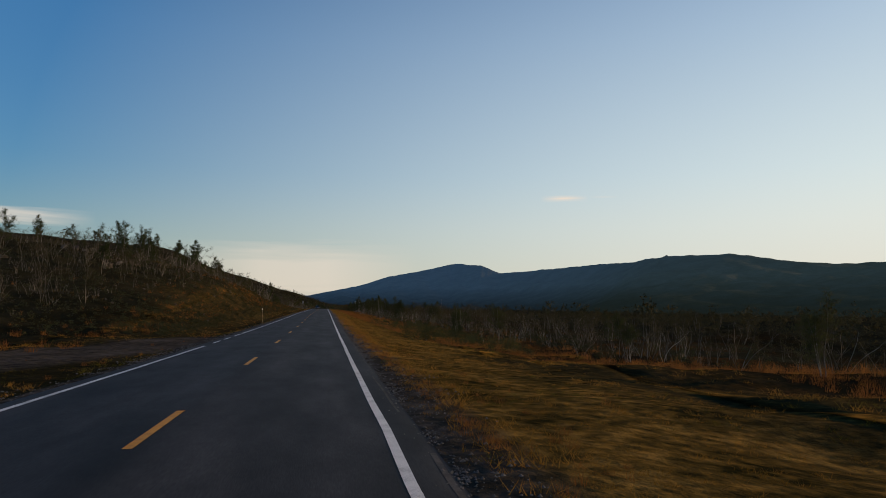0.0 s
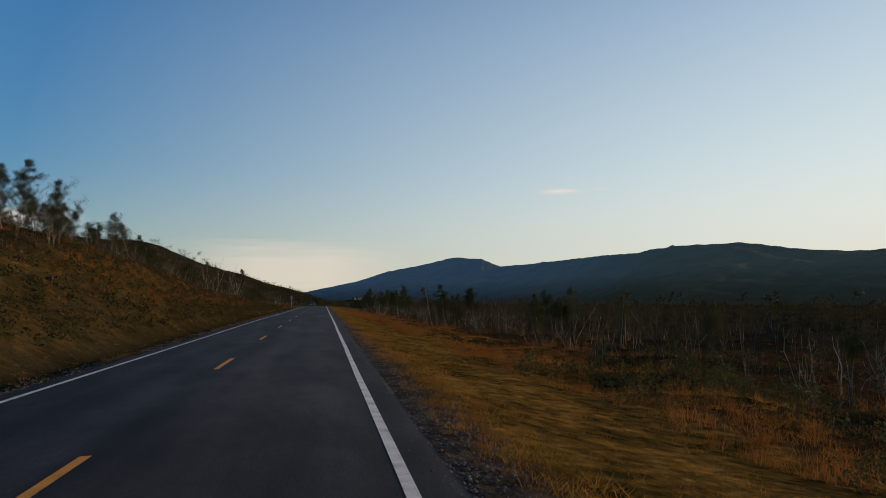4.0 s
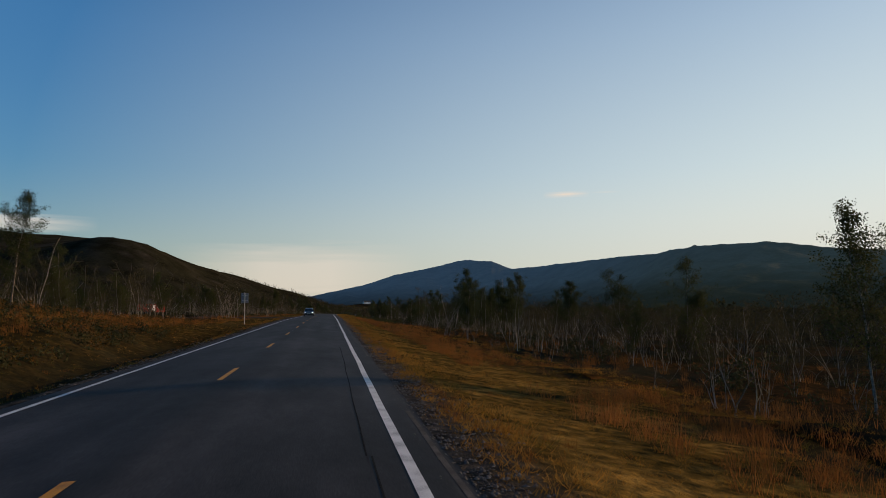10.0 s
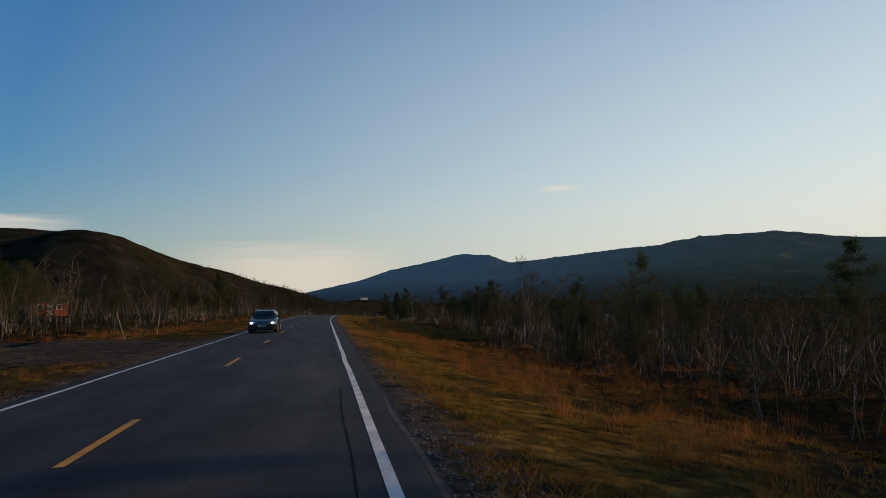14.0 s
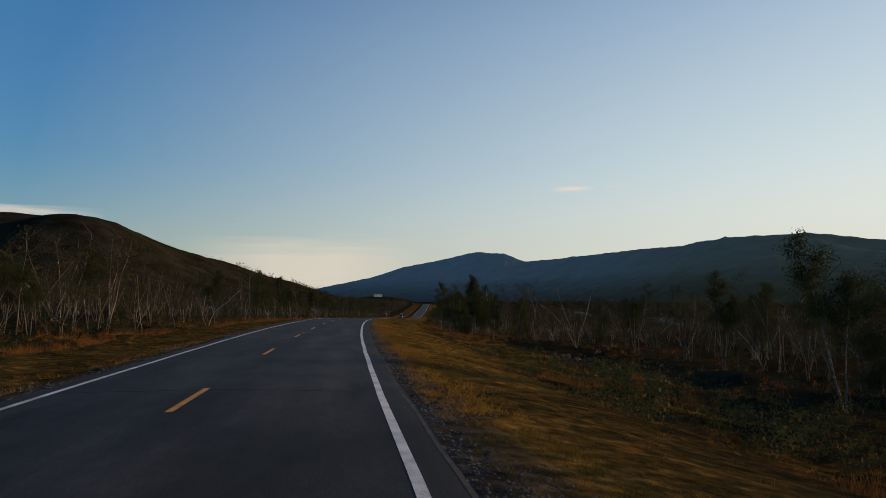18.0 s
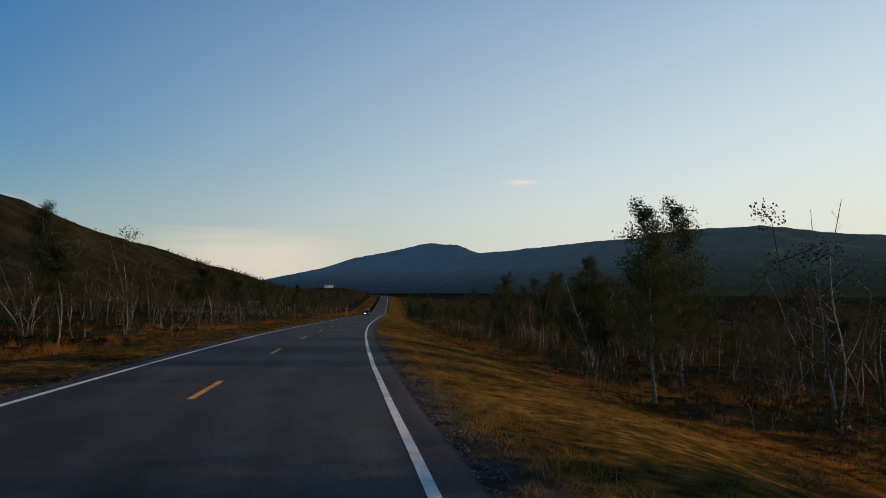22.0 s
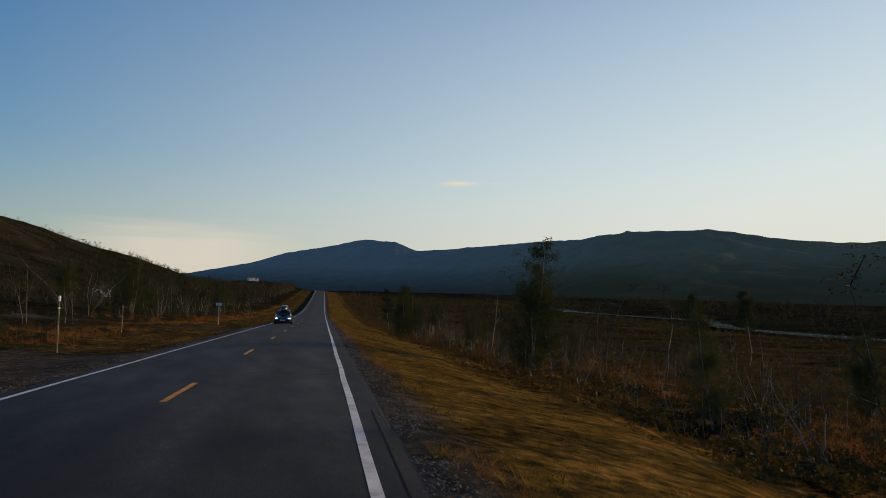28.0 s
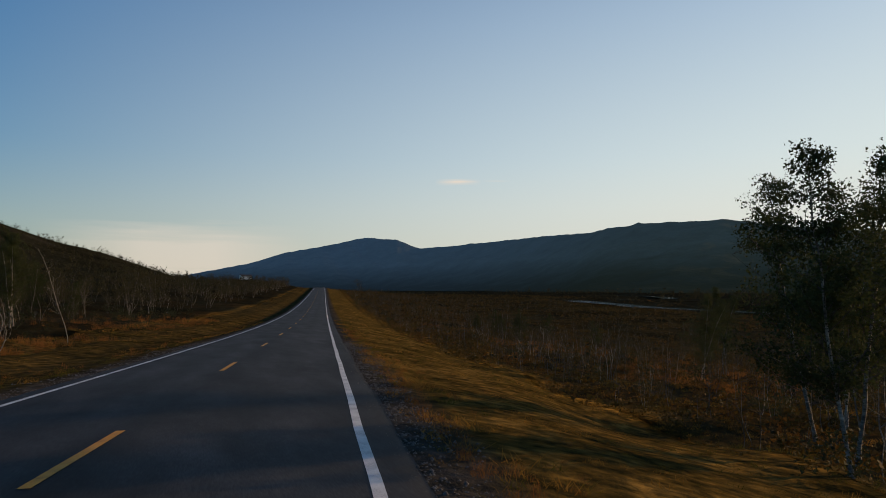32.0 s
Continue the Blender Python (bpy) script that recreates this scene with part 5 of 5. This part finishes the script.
def snow_pole(s, u, height, reflector, tilt=(0, 0), label=""):
    p = at_road("marker_pole", s, u)
    p.rotation_euler = (tilt[0], tilt[1], p.rotation_euler[2])
    part("pole", cyl(.028, .022, height + .3, Matrix.Translation((0, 0, height / 2 - .15)), 10), WOOD_POLE, p)
    if reflector:
        part("reflector", cyl(.045, .045, .18, Matrix.Translation((0, 0, height - .08)), 12), REFLECT, p, "white reflective band")
        part("cap", cyl(.047, .02, .05, Matrix.Translation((0, 0, height + .035)), 12), WOOD_POLE, p)
        part("clamp", cyl(.04, .04, .05, Matrix.Translation((0, 0, height - .42)), 10), REFLECT, p)
    return tagged(p, label, "marker pole", "roadside marker poles")


snow_pole(89.3, -5.6, 1.75, True, label="thin roadside marker pole with a white reflector, above the ditch")
snow_pole(599.6, -7.0, 2.05, True, (.01, .0), "thin roadside marker pole with a white reflector, beside gravel")
snow_pole(315.6, -7.9, 1.5, False, (.0, -.30), "bare wooden snow pole leaning over a gravel track")
snow_pole(329.6, -9.5, 1.6, False, (.0, .14), "bare wooden snow pole standing in dry grass")
snow_pole(617.5, -9.6, 1.7, False, (.0, .02), "bare wooden snow pole beside the road")


def sign_from_behind(s, u):
    p = at_road("road_sign", s, u)
    part("post", cyl(.038, .038, 3.4, Matrix.Translation((0, 0, 1.45)), 12), STEEL, p)
    plate = part("plate", box(-.36, .36, .05, .075, 2.15, 3.15, .008), SIGN_GREY, p, "grey back of a sign plate")
    for z in (2.4, 2.9):
        part("bracket", box(-.3, .3, .038, .05, z - .025, z + .025, .004), STEEL, plate)
        part("clamp", cyl(.052, .052, .05, Matrix.Translation((0, 0, z)), 12), STEEL, plate)
    part("cap", cyl(.042, .03, .03, Matrix.Translation((0, 0, 3.165)), 12), STEEL, p)
    return tagged(p, "road sign seen from behind, grey plate on a steel post", "road sign")


sign_from_behind(268.3, -6.3)


def name_sign(s, u):
    p = at_road("track_sign", s, u)
    part("post", cyl(.03, .03, 2.1, Matrix.Translation((0, 0, .95)), 12), STEEL, p)
    plate = part("plate", box(-.26, .26, -.055, -.035, 1.86, 2.1, .006), SIGN_WHITE, p, "small white plate with two rows of dark bars")
    for z, x0, x1 in ((2.02, -.2, .2), (1.93, -.2, .08)):
        part("lettering", box(x0, x1, -.059, -.056, z - .022, z + .022), INK, plate)
    part("clamp", cyl(.042, .042, .06, Matrix.Translation((0, 0, 1.98)), 12), STEEL, p)
    return tagged(p, "small white sign on a steel post beside a gravel track", "sign")


name_sign(641.2, -7.3)


def hut(x, y, z, turn, w, d, h, wall_mat, roof_mat, label):
    p = empty("cabin", x, y, z, turn)
    part("wall", box(-w / 2, w / 2, -d / 2, d / 2, -1.5, h, .03), wall_mat, p)
    bm = bmesh.new()
    e, r = .35, h + d * .30
    ring = [(-w / 2 - e, -d / 2 - e, h - .1), (-w / 2 - e, 0, r), (-w / 2 - e, d / 2 + e, h - .1)]
    vs = [bm.verts.new(v) for v in ring] + [bm.verts.new((-a, b, c)) for a, b, c in ring]
    lo = [bm.verts.new((v.co.x, v.co.y, v.co.z - .18)) for v in vs]
    for q in ((0, 3, 4, 1), (1, 4, 5, 2)):
        bm.faces.new([vs[i] for i in q])
        bm.faces.new([lo[i] for i in q[::-1]])
    for a, b in ((0, 1), (1, 2), (2, 5), (5, 4), (4, 3), (3, 0)):
        bm.faces.new((vs[a], vs[b], lo[b], lo[a]))
    part("roof", bm, roof_mat, p)
    bm = bmesh.new()
    for sx in (-1, 1):
        t = [bm.verts.new((sx * (w / 2 - .02), k, zz)) for k, zz in ((-d / 2, h - .05), (0, r - .2), (d / 2, h - .05))]
        bm.faces.new(t)
    part("gable", bm, wall_mat, p)
    for k in (-1, 1):
        win = part("window", box(k * w * .25 - .5, k * w * .25 + .5, -d / 2 - .05, -d / 2 + .02, h * .38, h * .8), WINDOW_FRAME, p)
        part("pane", box(k * w * .25 - .42, k * w * .25 + .42, -d / 2 - .06, -d / 2 - .052, h * .41, h * .77), WINDOW_PANE, win)
    part("door", box(-.45, .45, -d / 2 - .04, -d / 2 + .02, -.2, h * .8), WINDOW_FRAME, p)
    part("chimney", box(w * .2 - .3, w * .2 + .3, -.3, .3, h + .3, r + .7, .02), ROCK, p)
    return tagged(p, label, "cabin")


WINDOW_FRAME = plain("white_window_frame", (.7, .7, .68))
WINDOW_PANE = plain("dark_window_pane", (.02, .025, .03), rough=.08, spec=.6)
WHITE_WOOD = material("white_painted_boards", [(.45, .45, .43), (.62, .62, .60), (.72, .72, .70)], rough=.7, scale=1, bump_scale=20, bump_amount=.2, stretch=(1, 1, .2))
RED_WOOD = material("red_painted_boards", [(.16, .018, .012), (.26, .028, .018), (.32, .04, .025)], rough=.8, scale=1, bump_scale=20, bump_amount=.2, stretch=(1, 1, .2))
ROOF = material("dark_roofing", [(.02, .02, .022), (.04, .04, .04), (.06, .058, .055)], rough=.85, scale=2, bump_scale=20, bump_amount=.3)


def hut_on_ground(s, u, turn, *rest):
    x, y = place(s, u)
    return hut(float(x), float(y), float(land(s, u)), turn, *rest)


hut_on_ground(1536.0, 56.0, .3, 13.0, 7.0, 4.0, WHITE_WOOD, ROOF, "white wooden house on a low rise, far off")
hut_on_ground(800.0, -64.0, .3, 4.6, 3.8, 2.3, WHITE_WOOD, ROOF, "pale cabin half hidden on the wooded slope")
hut_on_ground(432.0, -58.0, .6, 7.0, 5.0, 2.7, RED_WOOD, ROOF, "small red wooden cabin behind bare birches")


# ---- cars: estates that meet us in the other lane ----
def loft(sections):
    """A body skin through cross-sections that all have the same number of corners."""
    bm = bmesh.new()
    rings = [[bm.verts.new(v) for v in sec] for sec in sections]
    n = len(rings[0])
    for a, b in zip(rings[:-1], rings[1:]):
        for k in range(n):
            bm.faces.new((a[k], a[(k + 1) % n], b[(k + 1) % n], b[k]))
    bm.faces.new(rings[0][::-1])
    bm.faces.new(rings[-1])
    bmesh.ops.recalc_face_normals(bm, faces=bm.faces[:])
    return bm


def body_ring(y, half, z0, z1, shoulder):
    pts = [(half * .86, z0), (half * .98, z0 + .12), (half, z0 + .32), (half * .99, shoulder - .12), (half * .95, shoulder), (half * .80, z1)]
    return [(x, y, z) for x, z in pts] + [(-x, y, z) for x, z in pts[::-1]]


def cabin_ring(y, w0, w1, z0, z1):
    pts = [(w0, z0), (w0 - (w0 - w1) * .45, z0 + (z1 - z0) * .5), (w1 + .03, z1 - .07), (w1 - .10, z1)]
    return [(x, y, z) for x, z in pts] + [(-x, y, z) for x, z in pts[::-1]]


def smooth_part(ob):
    ob.data.polygons.foreach_set("use_smooth", np.ones(len(ob.data.polygons), bool))
    bev = ob.modifiers.new("soft", "BEVEL")
    bev.width, bev.segments, bev.limit_method, bev.angle_limit = .02, 2, "ANGLE", math.radians(30)
    return ob


PAINT = material("dark_car_paint", [(.006, .009, .012), (.010, .014, .018)], rough=.18, scale=1, bump_scale=9, bump_amount=0, spec=.7)
GLASS = plain("car_glass", (.02, .03, .035), rough=.03, spec=1.0)
RUBBER = material("tyre_rubber", [(.010, .010, .010), (.02, .02, .02)], rough=.85, scale=6, bump_scale=40, bump_amount=.3)
ALLOY = plain("alloy_rim", (.45, .45, .45), rough=.3, metal=.9)
CHROME = plain("chrome_trim", (.6, .6, .6), rough=.15, metal=1.0)
BLACK = plain("black_plastic", (.012, .012, .013), rough=.6)
LAMP = plain("lit_headlamp", (1.0, .93, .8), emit=14.0)
LENS = plain("clear_lamp_lens", (.5, .5, .5), rough=.1, spec=.8)
BOXGREY = plain("grey_roof_box", (.035, .038, .042), rough=.3, spec=.5)
REDLENS = plain("red_tail_lamp", (.25, .01, .01), rough=.2)
PLATE = plain("number_plate", (.65, .65, .62), rough=.5)


def estate_car(s, u, roof_box, label):
    x, y = place(s, u)
    car = empty("estate_car", float(x), float(y), float(level(s) + crossfall(s, u)), -float(heading(np.float64(s))))
    # nose towards -y
    body = smooth_part(part("body", loft([body_ring(-2.30, .66, .30, .58, .52), body_ring(-2.22, .80, .22, .68, .62), body_ring(-1.85, .88, .18, .80, .72), body_ring(-1.2, .90, .18, .92, .84), body_ring(-.7, .90, .18, .97, .90), body_ring(.6, .90, .18, .99, .93), body_ring(1.7, .89, .20, 1.0, .95), body_ring(2.15, .86, .26, .98, .93), body_ring(2.28, .76, .36, .90, .84)]), PAINT, car, "glossy dark paint"))
    cab = smooth_part(part("cabin", loft([cabin_ring(-1.02, .74, .70, .90, .99), cabin_ring(-.30, .77, .60, .93, 1.40), cabin_ring(.15, .78, .60, .95, 1.47), cabin_ring(1.2, .78, .59, .96, 1.45), cabin_ring(1.75, .77, .57, .96, 1.39), cabin_ring(2.12, .75, .66, .95, 1.06)]), PAINT, car))

    def pane(name, pts, parent, mat=GLASS):
        bm = bmesh.new()
        bm.faces.new([bm.verts.new(p) for p in pts])
        bmesh.ops.solidify(bm, geom=bm.faces[:], thickness=.008)
        return part(name, bm, mat, parent)

    pane("windscreen", [(-.66, -1.00, 1.005), (.66, -1.00, 1.005), (.55, -.36, 1.385), (-.55, -.36, 1.385)], cab)
    pane("rear_window", [(-.62, 2.10, 1.10), (.62, 2.10, 1.10), (.54, 1.80, 1.37), (-.54, 1.80, 1.37)], cab)
    for k in (-1, 1):
        for name, y0, y1, t0, t1 in (("front_window", -.72, .22, -.28, .20), ("rear_side_window", .32, 1.12, .30, 1.08), ("quarter_window", 1.22, 1.92, 1.16, 1.66)):
            pane(name, [(k * .795, y0, .99), (k * .795, y1, 1.0), (k * .655, t1, 1.36), (k * .655, t0, 1.36)], cab)
        part("window_trim", box(k * .80 - .008, k * .80 + .008, -.75, 2.0, .975, .99), CHROME, cab)
        part("mirror", box(k * .98 - .1, k * .98 + .1, -.70, -.60, .93, 1.08, .03), BLACK, car)
        head = part("headlight", box(k * .62 - .19, k * .62 + .19, -2.25, -2.05, .58, .72, .03), LENS, car)
        part("lamp", cyl(.065, .065, .03, Matrix.Translation((k * .66, -2.262, .65)) @ Matrix.Rotation(math.pi / 2, 4, "X"), 14), LAMP, head, "lit headlamp")
        part("fog_light", cyl(.05, .05, .04, Matrix.Translation((k * .64, -2.27, .36)) @ Matrix.Rotation(math.pi / 2, 4, "X"), 12), LENS, car)
        part("tail_light", box(k * .76 - .08, k * .76 + .08, 2.1, 2.27, .72, .96, .02), REDLENS, car)
        part("roof_rail", box(k * .54 - .02, k * .54 + .02, -.2, 1.75, 1.50, 1.535, .01), CHROME, car)
        part("door_handle", box(k * .90 - .02, k * .90 + .02, .02, .22, .86, .89, .006), CHROME, car)
        part("door_handle", box(k * .90 - .02, k * .90 + .02, .98, 1.18, .87, .90, .006), CHROME, car)
        part("sill", box(k * .87 - .03, k * .87 + .03, -1.0, 1.05, .14, .24, .02), BLACK, car)
        for wy in (-1.42, 1.38):
            m = Matrix.Translation((k * .80, wy, .32)) @ Matrix.Rotation(math.pi / 2, 4, "Y")
            part("wheel_arch", cyl(.36, .36, .206, Matrix.Translation((k * .80, wy, .33)) @ Matrix.Rotation(math.pi / 2, 4, "Y"), 24), BLACK, car)
            bm = cyl(.32, .32, .23, m, 28)
            bmesh.ops.bevel(bm, geom=[e for e in bm.edges if len(e.link_faces) == 2 and e.calc_face_angle() > 1], offset=.035, segments=2, affect="EDGES")
            wheel = part("wheel", bm, RUBBER, car, "black tyre")
            part("rim", cyl(.215, .215, .233, m, 28), ALLOY, wheel)
            part("brake_disc", cyl(.190, .190, .236, m, 28), BLACK, wheel)
            part("hub", cyl(.045, .04, .250, m, 16), ALLOY, wheel)
            for q in range(7):
                a = q * .8976
                part("spoke", box(-.010, .010, -.026, .026, .03, .2, .004), ALLOY, wheel).matrix_basis = Matrix.Translation((k * .916, wy, .32)) @ Matrix.Rotation(a, 4, "X")
    part("grille", box(-.42, .42, -2.30, -2.2, .48, .62, .01), BLACK, car)
    part("grille_bar", box(-.42, .42, -2.315, -2.30, .60, .625, .004), CHROME, car)
    part("bumper", box(-.78, .78, -2.31, -2.12, .24, .42, .05), BLACK, car)
    plate = part("number_plate", box(-.26, .26, -2.325, -2.312, .44, .55, .004), PLATE, car)
    part("lettering", box(-.2, .2, -2.329, -2.326, .47, .52), INK, plate)
    for wx in (-.3, .25):
        part("wiper", box(wx - .25, wx + .25, -1.03, -1.01, .995, 1.01), BLACK, car)
    if roof_box:
        for cy in (.15, 1.15):
            part("crossbar", box(-.60, .60, cy - .025, cy + .025, 1.535, 1.56, .008), CHROME, car)
        smooth_part(part("roof_box", loft([cabin_ring(-.45, .22, .16, 1.60, 1.72), cabin_ring(-.25, .34, .26, 1.565, 1.86), cabin_ring(.2, .38, .32, 1.565, 1.94), cabin_ring(1.4, .38, .32, 1.565, 1.95), cabin_ring(1.62, .34, .28, 1.58, 1.90)]), BOXGREY, car, "grey hard-shell roof box"))
    return tagged(car, label, "car", "oncoming cars")


estate_car(325.0, -1.55, False, "dark estate car with lit headlamps in the oncoming lane")
estate_car(648.3, -1.6, True, "dark estate car with a grey roof box and lit headlamps")
